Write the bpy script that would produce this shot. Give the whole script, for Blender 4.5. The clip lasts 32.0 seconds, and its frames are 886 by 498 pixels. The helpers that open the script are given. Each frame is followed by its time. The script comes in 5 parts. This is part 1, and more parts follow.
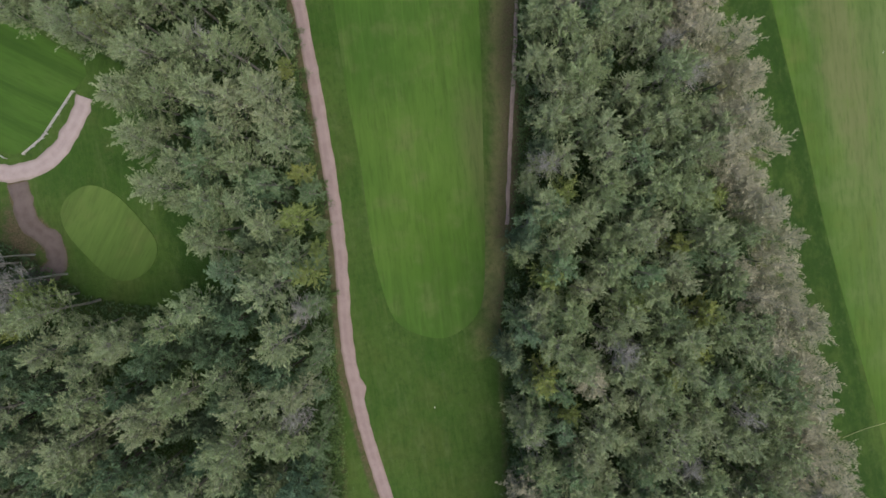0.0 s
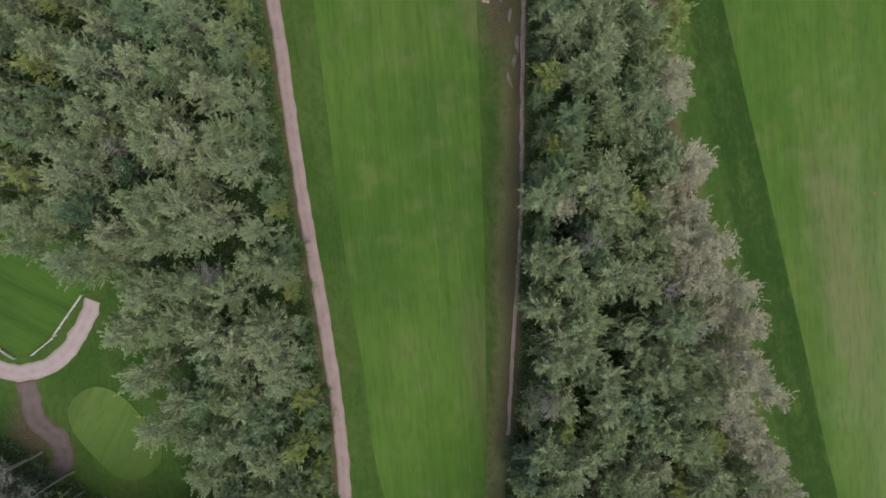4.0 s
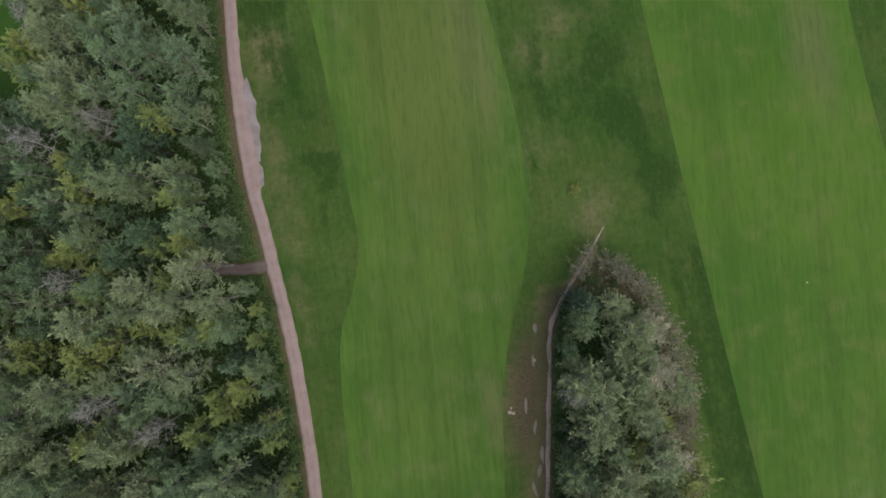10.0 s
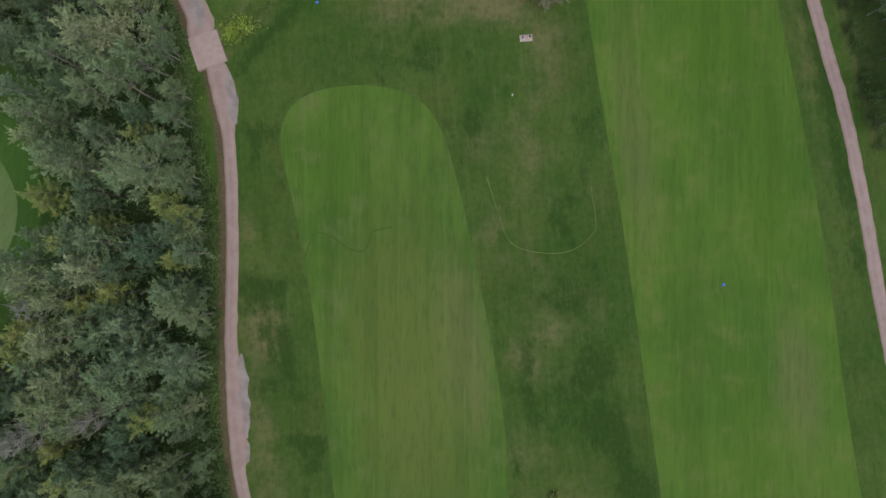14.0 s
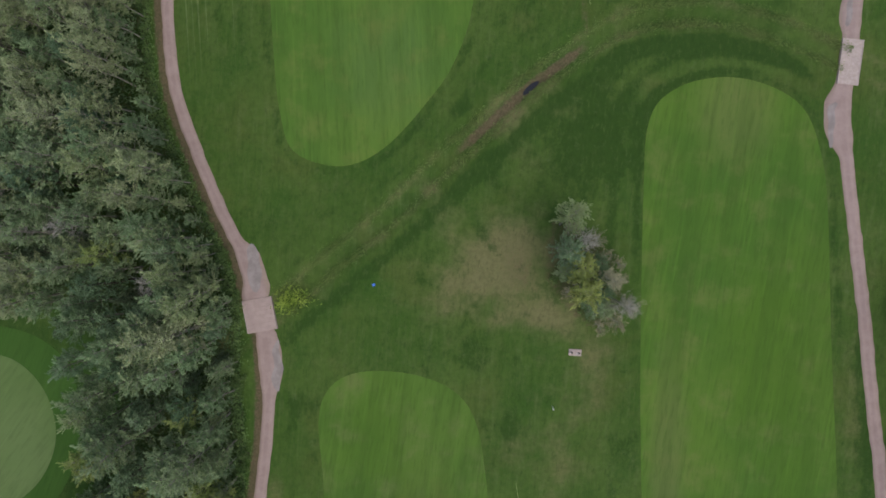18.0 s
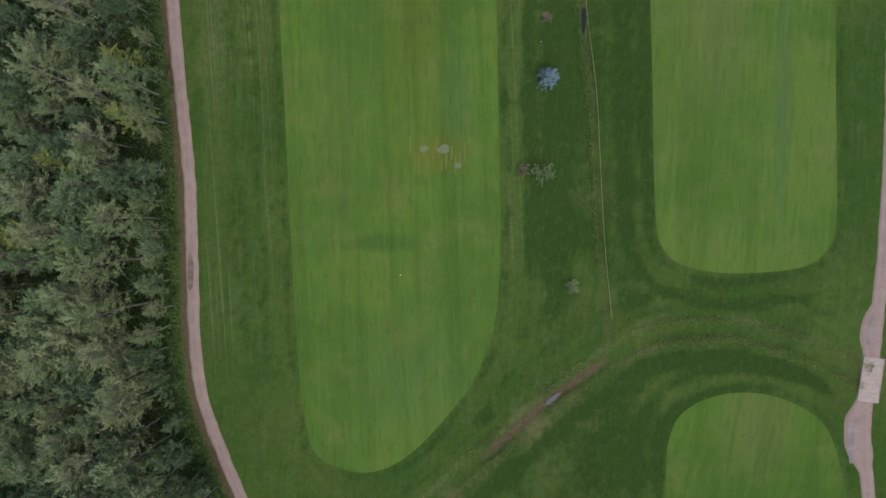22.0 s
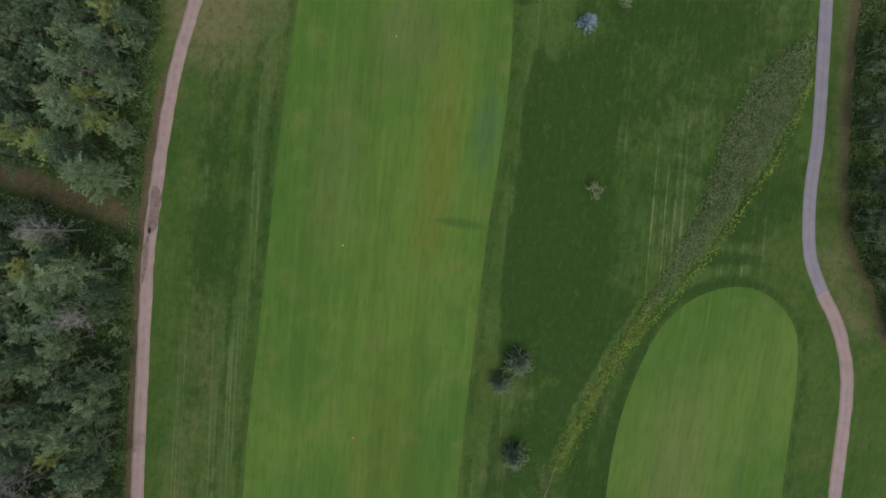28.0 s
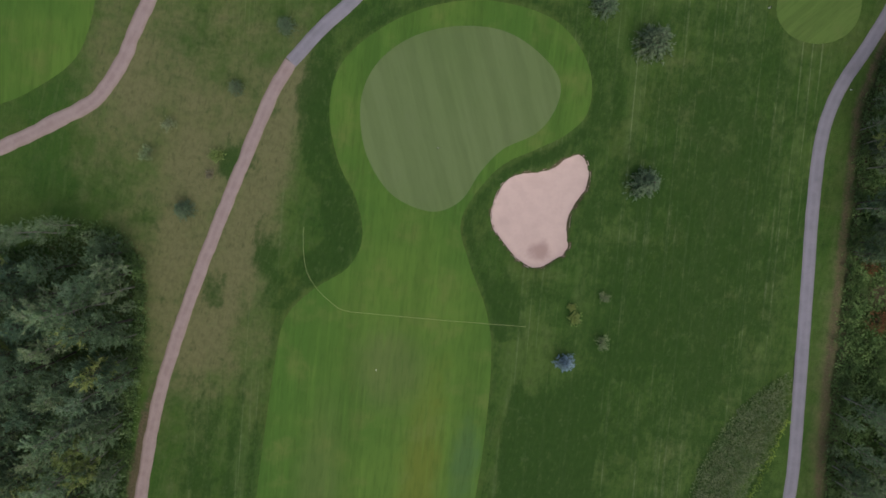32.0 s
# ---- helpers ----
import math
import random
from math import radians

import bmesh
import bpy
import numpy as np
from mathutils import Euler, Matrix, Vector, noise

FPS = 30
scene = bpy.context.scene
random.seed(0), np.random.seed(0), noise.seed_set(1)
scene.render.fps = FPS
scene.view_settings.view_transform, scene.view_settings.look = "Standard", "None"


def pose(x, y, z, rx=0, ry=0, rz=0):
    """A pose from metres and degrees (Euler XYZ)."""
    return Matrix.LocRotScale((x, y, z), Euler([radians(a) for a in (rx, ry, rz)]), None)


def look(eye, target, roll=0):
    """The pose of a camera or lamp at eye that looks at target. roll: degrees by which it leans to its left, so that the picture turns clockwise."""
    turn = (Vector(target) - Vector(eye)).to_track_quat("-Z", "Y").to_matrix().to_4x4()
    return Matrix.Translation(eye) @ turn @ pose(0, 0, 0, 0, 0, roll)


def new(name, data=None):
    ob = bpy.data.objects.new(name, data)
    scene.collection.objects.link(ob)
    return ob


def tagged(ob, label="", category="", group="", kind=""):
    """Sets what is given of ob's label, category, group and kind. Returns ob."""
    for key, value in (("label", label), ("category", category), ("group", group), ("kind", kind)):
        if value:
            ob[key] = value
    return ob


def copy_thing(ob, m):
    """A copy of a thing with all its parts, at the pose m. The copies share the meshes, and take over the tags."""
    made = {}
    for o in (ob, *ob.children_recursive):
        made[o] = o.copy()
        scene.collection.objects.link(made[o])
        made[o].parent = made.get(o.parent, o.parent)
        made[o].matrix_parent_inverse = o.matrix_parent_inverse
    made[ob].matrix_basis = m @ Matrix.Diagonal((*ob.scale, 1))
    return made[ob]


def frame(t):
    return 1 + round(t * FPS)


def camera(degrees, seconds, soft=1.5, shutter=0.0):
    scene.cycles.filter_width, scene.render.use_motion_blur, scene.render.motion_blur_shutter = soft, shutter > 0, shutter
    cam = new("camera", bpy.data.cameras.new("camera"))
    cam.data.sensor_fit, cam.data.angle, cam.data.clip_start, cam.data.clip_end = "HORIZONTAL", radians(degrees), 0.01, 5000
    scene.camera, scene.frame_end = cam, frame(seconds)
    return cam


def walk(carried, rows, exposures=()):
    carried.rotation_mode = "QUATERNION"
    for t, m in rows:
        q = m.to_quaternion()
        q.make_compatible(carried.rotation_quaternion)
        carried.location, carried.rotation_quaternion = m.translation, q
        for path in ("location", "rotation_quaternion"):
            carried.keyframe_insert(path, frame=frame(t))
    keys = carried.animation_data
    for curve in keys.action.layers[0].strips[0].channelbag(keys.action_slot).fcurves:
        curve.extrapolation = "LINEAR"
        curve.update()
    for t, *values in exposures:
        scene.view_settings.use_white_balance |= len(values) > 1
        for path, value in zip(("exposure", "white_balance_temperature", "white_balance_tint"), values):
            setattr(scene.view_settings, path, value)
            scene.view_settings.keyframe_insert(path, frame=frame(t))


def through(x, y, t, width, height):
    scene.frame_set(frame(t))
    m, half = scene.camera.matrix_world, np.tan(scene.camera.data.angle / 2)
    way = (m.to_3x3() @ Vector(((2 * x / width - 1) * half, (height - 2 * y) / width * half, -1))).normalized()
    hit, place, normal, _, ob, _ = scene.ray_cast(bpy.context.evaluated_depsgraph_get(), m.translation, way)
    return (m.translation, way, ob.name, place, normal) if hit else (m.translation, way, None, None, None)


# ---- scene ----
cam = camera(70, 32.0, 1.6)
PATH = [
    (0, pose(-21.502, 4.116, 112.032, -2.213, 1.358, -14.063)),
    (0.5, pose(-20.091, 8.663, 111.787, -2.496, 1.501, -13.977)),
    (1, pose(-18.755, 13.152, 111.630, -2.677, 1.634, -13.859)),
    (1.5, pose(-17.574, 17.692, 111.616, -2.814, 1.722, -13.777)),
    (2, pose(-16.525, 22.062, 111.607, -2.738, 1.806, -13.665)),
    (2.5, pose(-15.441, 26.478, 111.474, -2.632, 1.868, -13.578)),
    (3, pose(-14.185, 31.154, 111.401, -2.583, 1.963, -13.485)),
    (3.5, pose(-13.065, 36.066, 111.392, -2.595, 1.947, -13.382)),
    (5.5, pose(-10.125, 53.990, 111.955, -0.972, 1.887, -12.709)),
    (6, pose(-9.580, 59.398, 112.062, -0.826, 1.876, -12.722)),
    (6.5, pose(-9.312, 64.931, 112.127, -0.590, 1.711, -12.741)),
    (7, pose(-8.832, 70.675, 112.140, -0.447, 1.612, -12.682)),
    (7.5, pose(-8.260, 76.648, 112.191, -0.385, 1.548, -12.613)),
    (8, pose(-7.579, 82.740, 112.200, -0.364, 1.477, -12.597)),
    (8.5, pose(-6.511, 88.728, 112.339, -0.245, 1.513, -12.713)),
    (9, pose(-5.063, 94.527, 112.535, 0.004, 1.636, -12.800)),
    (9.5, pose(-3.480, 100.348, 112.771, 0.280, 1.754, -12.981)),
    (10, pose(-1.920, 106.571, 112.852, 0.415, 1.778, -13.024)),
    (10.5, pose(-0.254, 112.860, 113.115, 0.527, 1.788, -13.049)),
    (11, pose(1.416, 119.165, 113.415, 0.615, 1.783, -13.070)),
    (11.5, pose(3.160, 125.519, 113.631, 0.680, 1.764, -13.115)),
    (12, pose(4.784, 131.886, 113.716, 0.801, 1.615, -13.145)),
    (12.5, pose(5.972, 138.337, 113.841, 0.872, 1.361, -13.056)),
    (13, pose(6.874, 144.988, 114.117, 0.866, 1.238, -12.939)),
    (13.5, pose(7.751, 151.895, 114.404, 0.645, 1.198, -10.948)),
    (14, pose(8.439, 159.137, 114.614, 0.373, 1.199, -7.770)),
    (14.5, pose(8.906, 166.462, 114.788, 0.097, 1.312, -5.338)),
    (16.5, pose(9.200, 196.020, 114.888, -1.052, 2.322, -0.441)),
    (17, pose(8.517, 203.365, 114.951, -1.275, 2.325, 0.062)),
    (17.5, pose(7.629, 210.534, 114.934, -1.429, 2.273, 0.279)),
    (18, pose(6.517, 217.741, 114.906, -1.573, 2.192, 0.416)),
    (18.5, pose(5.343, 224.775, 114.764, -1.642, 2.121, 0.483)),
    (19, pose(4.227, 231.663, 114.571, -1.739, 2.053, 0.568)),
    (19.5, pose(3.604, 238.552, 114.732, -1.841, 2.202, 0.578)),
    (20, pose(3.024, 245.824, 114.778, -1.937, 2.308, 0.479)),
    (20.5, pose(2.582, 253.449, 114.772, -2.148, 2.372, 0.434)),
    (21, pose(2.417, 261.054, 114.691, -2.312, 2.430, 0.303)),
    (21.5, pose(2.442, 268.540, 114.597, -2.418, 2.497, 0.264)),
    (22, pose(2.643, 275.944, 114.385, -2.488, 2.521, 0.172)),
    (22.5, pose(2.742, 283.374, 114.260, -2.573, 2.440, 0.123)),
    (23, pose(2.670, 290.772, 114.146, -2.640, 2.238, -0.000)),
    (23.5, pose(2.169, 298.206, 114.044, -2.706, 1.900, 0.778)),
    (24, pose(1.772, 305.441, 113.885, -2.620, 1.571, 2.255)),
    (24.5, pose(1.440, 312.711, 113.748, -2.569, 1.272, 2.909)),
    (25, pose(1.124, 320.227, 113.655, -2.635, 1.033, 4.817)),
    (25.5, pose(0.777, 327.784, 113.485, -2.679, 0.910, 6.994)),
    (27.5, pose(-0.777, 358.280, 113.152, -3.095, 0.453, 7.221)),
    (28, pose(-1.408, 365.542, 112.859, -3.015, 0.348, 7.328)),
    (28.5, pose(-1.913, 372.664, 112.638, -2.853, 0.296, 7.378)),
    (29, pose(-2.289, 379.884, 112.476, -2.748, 0.368, 7.432)),
    (29.5, pose(-2.586, 387.318, 112.255, -2.758, 0.490, 7.476)),
    (30, pose(-2.849, 394.908, 111.930, -2.869, 0.623, 7.622)),
    (30.5, pose(-3.220, 402.576, 111.623, -3.021, 0.706, 7.719)),
    (31, pose(-3.688, 410.019, 111.230, -3.072, 0.739, 7.746)),
    (31.5, pose(-4.119, 417.630, 110.968, -3.157, 0.796, 7.843)),
    (32, pose(-4.867, 425.360, 110.782, -3.428, 0.759, 7.902)),
]
walk(cam, PATH, [(0, 0.35), (4, 0.30), (9, 0.17), (13, 0.06), (17, 0.10), (21, 0.07), (24, 0.04), (26, 0.0), (28, -0.02), (30, -0.01), (32, -0.11)])

# ---- world and light: a bright overcast afternoon ----
SUN_EL, SUN_AZ = radians(64), radians(148)
world = bpy.data.worlds.new("overcast_sky")
scene.world = world
world.use_nodes = True
wn = world.node_tree.nodes
sky = wn.new("ShaderNodeTexSky")
sky.sky_type = "NISHITA"
sky.sun_disc = False
sky.sun_elevation, sky.sun_rotation = SUN_EL, SUN_AZ
sky.air_density, sky.dust_density, sky.ozone_density = 0.85, 5.0, 0.8
wn["Background"].inputs["Strength"].default_value = 0.119
world.node_tree.links.new(sky.outputs[0], wn["Background"].inputs[0])
sun = new("sun", bpy.data.lights.new("sun", "SUN"))
sun.data.energy, sun.data.angle, sun.data.color = 1.1, radians(50), (1.0, 0.985, 0.96)
sun_way = Vector((math.sin(SUN_AZ) * math.cos(SUN_EL), math.cos(SUN_AZ) * math.cos(SUN_EL), math.sin(SUN_EL)))
sun.matrix_world = look(sun_way * 300, (0, 0, 0))


# ---- materials ----
def material(name):
    m = bpy.data.materials.new(name)
    m.use_nodes = True
    nt = m.node_tree
    return m, nt, nt.nodes["Principled BSDF"]


def nd(nt, kind, **kw):
    n = nt.nodes.new("ShaderNode" + kind)
    for key, value in kw.items():
        if key == "op":
            n.operation = value
        elif key == "attr":
            n.attribute_name = value
        else:
            n.inputs[key.replace("_", " ")].default_value = value
    return n


def plug(nt, a, b):
    nt.links.new(a, b)


def coords(nt, sx=1.0, sy=1.0, sz=1.0, turn=0.0):
    """World-like coordinates of a standing-still thing, scaled and turned."""
    g = nt.nodes.new("ShaderNodeNewGeometry")
    m = nt.nodes.new("ShaderNodeMapping")
    m.inputs["Rotation"].default_value = (0, 0, turn)
    m.inputs["Scale"].default_value = (sx, sy, sz)
    # turn first, then scale along the turned axes
    if turn:
        m.inputs["Scale"].default_value = (1, 1, 1)
        m2 = nt.nodes.new("ShaderNodeMapping")
        m2.inputs["Scale"].default_value = (sx, sy, sz)
        plug(nt, g.outputs["Position"], m.inputs[0])
        plug(nt, m.outputs[0], m2.inputs[0])
        return m2.outputs[0]
    plug(nt, g.outputs["Position"], m.inputs[0])
    return m.outputs[0]


def grain(nt, vec, scale, detail=3.0, rough=0.55):
    n = nd(nt, "TexNoise", Scale=scale, Detail=detail, Roughness=rough)
    plug(nt, vec, n.inputs["Vector"])
    return n.outputs["Fac"]


def span(nt, value, lo, hi, a=0.0, b=1.0):
    n = nt.nodes.new("ShaderNodeMapRange")
    n.interpolation_type = "SMOOTHSTEP"
    for i, v in zip((1, 2, 3, 4), (lo, hi, a, b)):
        n.inputs[i].default_value = v
    plug(nt, value, n.inputs[0])
    return n.outputs[0]


def blend(nt, fac, a, b, mode="MIX"):
    n = nt.nodes.new("ShaderNodeMix")
    n.data_type, n.blend_type = "RGBA", mode
    for socket, v in ((n.inputs["Factor"], fac), (n.inputs[6], a), (n.inputs[7], b)):
        if hasattr(v, "default_value"):
            plug(nt, v, socket)
        elif isinstance(v, tuple):
            socket.default_value = (*v, 1)
        else:
            socket.default_value = v
    return n.outputs[2]


def calc(nt, op, a, b):
    n = nt.nodes.new("ShaderNodeMath")
    n.operation = op
    for i, v in enumerate((a, b)):
        if hasattr(v, "default_value"):
            plug(nt, v, n.inputs[i])
        else:
            n.inputs[i].default_value = v
    return n.outputs[0]


def bump(nt, bsdf, height, strength, distance):
    n = nd(nt, "Bump", Strength=strength, Distance=distance)
    plug(nt, height, n.inputs["Height"])
    plug(nt, n.outputs[0], bsdf.inputs["Normal"])


def turf(name, dark, light, dry, turn=0.0, stripe=3.0, stripe_amount=0.25, dry_amount=0.5, seed=0.0, patches=(), blade=0.3, bands=0.0):
    """Mown grass: cloudy colour, streaks along the mower's way, fine blades."""
    m, nt, b = material(name)
    p = coords(nt)
    off = nd(nt, "VectorMath", op="ADD")
    off.inputs[1].default_value = (seed, seed * 0.7, 0)
    plug(nt, p, off.inputs[0])
    p = off.outputs[0]
    big = grain(nt, p, 0.035, 4)
    mid = grain(nt, p, 0.16, 5, 0.6)
    fine = grain(nt, coords(nt, 1.5, 0.22, 0.3, turn), 1.0, 3, 0.65)
    s = coords(nt, 1.0 / stripe, 0.012, 0.1, turn)
    streak = grain(nt, s, 1.0, 3, 0.55)
    s2 = coords(nt, 1.1, 0.05, 0.1, turn)
    hair = grain(nt, s2, 1.0, 3, 0.6)
    col = blend(nt, span(nt, big, 0.36, 0.64), dark, light)
    col = blend(nt, calc(nt, "MULTIPLY", span(nt, mid, 0.46, 0.74), dry_amount), col, dry)
    for x, y, rx, ry, tone, amount in patches:
        pm = nt.nodes.new("ShaderNodeMapping")
        pm.inputs["Location"].default_value = (-x / rx, -y / ry, 0)
        pm.inputs["Scale"].default_value = (1 / rx, 1 / ry, 0)
        plug(nt, coords(nt), pm.inputs[0])
        ln = nd(nt, "VectorMath", op="LENGTH")
        plug(nt, pm.outputs[0], ln.inputs[0])
        far = calc(nt, "ADD", ln.outputs["Value"], calc(nt, "MULTIPLY", calc(nt, "SUBTRACT", mid, 0.5), 1.6))
        col = blend(nt, span(nt, far, 1.15, 0.25, 0.0, amount), col, tone)
    if bands:
        swing = nd(nt, "SeparateXYZ")
        plug(nt, coords(nt, 2 * math.pi / bands, 0.2, 0.1, turn), swing.inputs[0])
        wave = nd(nt, "Math", op="SINE")
        plug(nt, calc(nt, "ADD", swing.outputs[0], calc(nt, "MULTIPLY", mid, 2.0)), wave.inputs[0])
        col = blend(nt, span(nt, wave.outputs[0], -0.5, 0.5, 0.0, 0.3), col, tuple(v * 0.80 for v in dark))
    deep = tuple(v * 0.62 for v in dark)
    pale = tuple(v * 1.3 for v in light)
    col = blend(nt, calc(nt, "MULTIPLY", span(nt, streak, 0.55, 0.36), stripe_amount), col, deep)
    col = blend(nt, calc(nt, "MULTIPLY", span(nt, hair, 0.5, 0.75), blade), col, pale)
    col = blend(nt, calc(nt, "MULTIPLY", span(nt, fine, 0.55, 0.3), blade), col, deep)
    plug(nt, col, b.inputs["Base Color"])
    b.inputs["Roughness"].default_value = 0.85
    b.inputs["Specular IOR Level"].default_value = 0.15
    bump(nt, b, fine, 0.5, 0.08)
    return m


TAN, RICH, TEAL, GOLD = (0.150, 0.150, 0.070), (0.058, 0.130, 0.014), (0.070, 0.140, 0.056), (0.120, 0.145, 0.023)
PALE_G, DEEP_G = (0.090, 0.155, 0.047), (0.040, 0.090, 0.023)
FAIRWAY = turf("fairway_grass", (0.051, 0.117, 0.018), (0.080, 0.153, 0.026), (0.128, 0.153, 0.057), radians(8), 3.2, 0.24, 0.55, 0.0,
               ((-14, 14, 5, 16, TAN, 0.5), (-2.5, 78, 3, 10, TAN, 0.5), (7, 142, 6, 20, TAN, 0.55), (-3, 138, 14, 40, (0.104, 0.140, 0.034), 0.75), (-14, 90, 10, 30, (0.085, 0.135, 0.029), 0.5), (-10, 180, 10, 14, RICH, 0.5), (-26, 2, 8, 12, RICH, 0.5)))
FAIRWAY_B = turf("fairway_grass_broad", (0.063, 0.138, 0.022), (0.099, 0.171, 0.033), (0.141, 0.174, 0.063), radians(2), 4.5, 0.25, 0.4, 31.0,
                 ((47, 172, 6, 14, TAN, 0.6), (68, 140, 6, 16, TAN, 0.5), (58, 195, 7, 12, RICH, 0.6), (62, 170, 5, 20, RICH, 0.5), (56, 120, 5, 18, RICH, 0.5), (46, 320, 7, 28, TAN, 0.35), (57, 300, 2, 30, TEAL, 0.5), (54, 240, 8, 16, TAN, 0.4), (50, 60, 6, 30, TAN, 0.4)))
FAIRWAY_E = turf("fairway_grass_east", (0.053, 0.125, 0.018), (0.077, 0.152, 0.022), (0.123, 0.156, 0.045), radians(8), 4.0, 0.25, 0.6, 31.0,
                 ((43, 175, 4, 26, TAN, 0.35), (66, 128, 5, 16, TAN, 0.4), (60, 195, 10, 22, RICH, 0.75), (65, 165, 7, 26, RICH, 0.6), (56, 120, 5, 18, RICH, 0.5), (54, 240, 8, 12, TAN, 0.3), (57, -5, 18, 62, (0.128, 0.178, 0.060), 0.9), (50, 20, 5, 30, TAN, 0.5)))
FAIRWAY_C = turf("fairway_grass_north", (0.060, 0.135, 0.022), (0.089, 0.167, 0.028), (0.133, 0.167, 0.045), radians(-2), 3.6, 0.26, 0.6, 77.0,
                 ((-4, 375, 4.5, 26, GOLD, 0.7), (3.6, 382, 3, 9, TEAL, 0.65), (-12, 396, 8, 9, TAN, 0.35), (-8, 318, 8, 30, GOLD, 0.35), (-22, 290, 5, 30, TAN, 0.12), (-22, 372, 5, 20, TAN, 0.25), (0, 298, 4, 12, TEAL, 0.4), (-3.5, 288.5, 7, 4.5, GOLD, 0.75), (-8, 248, 12, 14, PALE_G, 0.4), (-14, 272, 10, 2, DEEP_G, 0.5), (1, 364.5, 6, 0.9, DEEP_G, 0.6)))
GREEN = turf("putting_green_grass", (0.111, 0.165, 0.058), (0.128, 0.179, 0.070), (0.134, 0.175, 0.079), radians(-22), 2.6, 0.12, 0.3, 12.0, (), 0.12, 4.4)
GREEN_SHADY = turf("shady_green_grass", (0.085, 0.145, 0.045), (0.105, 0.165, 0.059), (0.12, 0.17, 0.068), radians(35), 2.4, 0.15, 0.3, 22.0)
TEE = turf("tee_grass", (0.076, 0.138, 0.029), (0.098, 0.160, 0.038), (0.125, 0.150, 0.051), radians(40), 2.0, 0.3, 0.4, 51.0)
LAWN = turf("striped_lawn_grass", (0.040, 0.100, 0.016), (0.058, 0.125, 0.020), (0.08, 0.13, 0.034), radians(-50), 3.0, 0.55, 0.3, 9.0)
APRON = turf("apron_grass", (0.028, 0.080, 0.012), (0.040, 0.098, 0.017), (0.05, 0.10, 0.023), radians(20), 2.4, 0.2, 0.3, 5.0)

# rough: grass whose cover (dry, lush with painted shade, bare) is mapped over the plan
ROUGH, nt, b = material("rough_grass")
p = coords(nt)
cov = nd(nt, "Attribute", attr="cover")
sep = nt.nodes.new("ShaderNodeSeparateColor")
plug(nt, cov.outputs["Color"], sep.inputs[0])
big, mid = grain(nt, p, 0.05, 4), grain(nt, p, 0.22, 6, 0.66)
tuft, fine = grain(nt, p, 0.9, 4, 0.65), grain(nt, p, 3.0, 3, 0.7)
hair = grain(nt, coords(nt, 0.9, 0.1, 0.1, radians(4)), 1.0, 5, 0.65)
col = blend(nt, span(nt, big, 0.35, 0.65), (0.042, 0.094, 0.016), (0.066, 0.118, 0.025))
hue = grain(nt, p, 0.075, 5, 0.62)
col = blend(nt, span(nt, hue, 0.5, 0.66, 0.0, 0.42), col, (0.082, 0.106, 0.028))
col = blend(nt, span(nt, hue, 0.46, 0.34, 0.0, 0.5), col, (0.030, 0.082, 0.014))
col = blend(nt, calc(nt, "MULTIPLY", span(nt, hair, 0.5, 0.72), 0.5), col, (0.090, 0.132, 0.043))
col = blend(nt, calc(nt, "MULTIPLY", span(nt, hair, 0.48, 0.28), 0.45), col, (0.026, 0.062, 0.011))
band = grain(nt, coords(nt, 0.42, 0.006, 0.1, radians(1)), 1.0, 2, 0.5)
line = grain(nt, coords(nt, 1.9, 0.02, 0.1, radians(-3.4)), 1.0, 3, 0.55)
col = blend(nt, calc(nt, "MULTIPLY", span(nt, band, 0.42, 0.6), calc(nt, "MULTIPLY", cov.outputs["Alpha"], 0.6)), col, (0.085, 0.135, 0.038))
col = blend(nt, calc(nt, "MULTIPLY", span(nt, line, 0.55, 0.66), calc(nt, "MULTIPLY", cov.outputs["Alpha"], 0.8)), col, (0.15, 0.19, 0.085))
dry = calc(nt, "ADD", sep.outputs[0], calc(nt, "MULTIPLY", calc(nt, "SUBTRACT", mid, 0.5), 2.1))
col = blend(nt, span(nt, dry, 0.0, 1.4), col, (0.146, 0.147, 0.068))
mottle = calc(nt, "ADD", calc(nt, "MULTIPLY", calc(nt, "SUBTRACT", grain(nt, p, 0.13, 6, 0.66), 0.5), 2.3), calc(nt, "MULTIPLY", calc(nt, "SUBTRACT", grain(nt, coords(nt, 1.0, 0.55, 1.0), 0.75, 5, 0.7), 0.5), 2.0))
lush_shade = calc(nt, "ADD", calc(nt, "MULTIPLY", sep.outputs[1], 1.35), mottle)
col = blend(nt, span(nt, lush_shade, 0.35, 1.2, 0.0, 0.88), col, (0.027, 0.064, 0.012))
blade = grain(nt, coords(nt, 1.0, 0.3, 1.0, radians(6)), 1.6, 5, 0.7)
col = blend(nt, span(nt, blade, 0.52, 0.72, 0.0, 0.4), col, (0.090, 0.130, 0.041))
col = blend(nt, span(nt, blade, 0.48, 0.3, 0.0, 0.38), col, (0.018, 0.046, 0.009))
wisp = grain(nt, coords(nt, 0.42, 0.42, 1.0, radians(35)), 1.0, 6, 0.72)
col = blend(nt, span(nt, wisp, 0.56, 0.72, 0.0, 0.42), col, (0.098, 0.138, 0.052))
col = blend(nt, span(nt, wisp, 0.44, 0.3, 0.0, 0.45), col, (0.022, 0.056, 0.011))
bare = calc(nt, "ADD", sep.outputs[2], calc(nt, "MULTIPLY", calc(nt, "SUBTRACT", tuft, 0.5), 0.8))
litter = blend(nt, span(nt, fine, 0.35, 0.65), (0.078, 0.064, 0.036), (0.128, 0.108, 0.066))
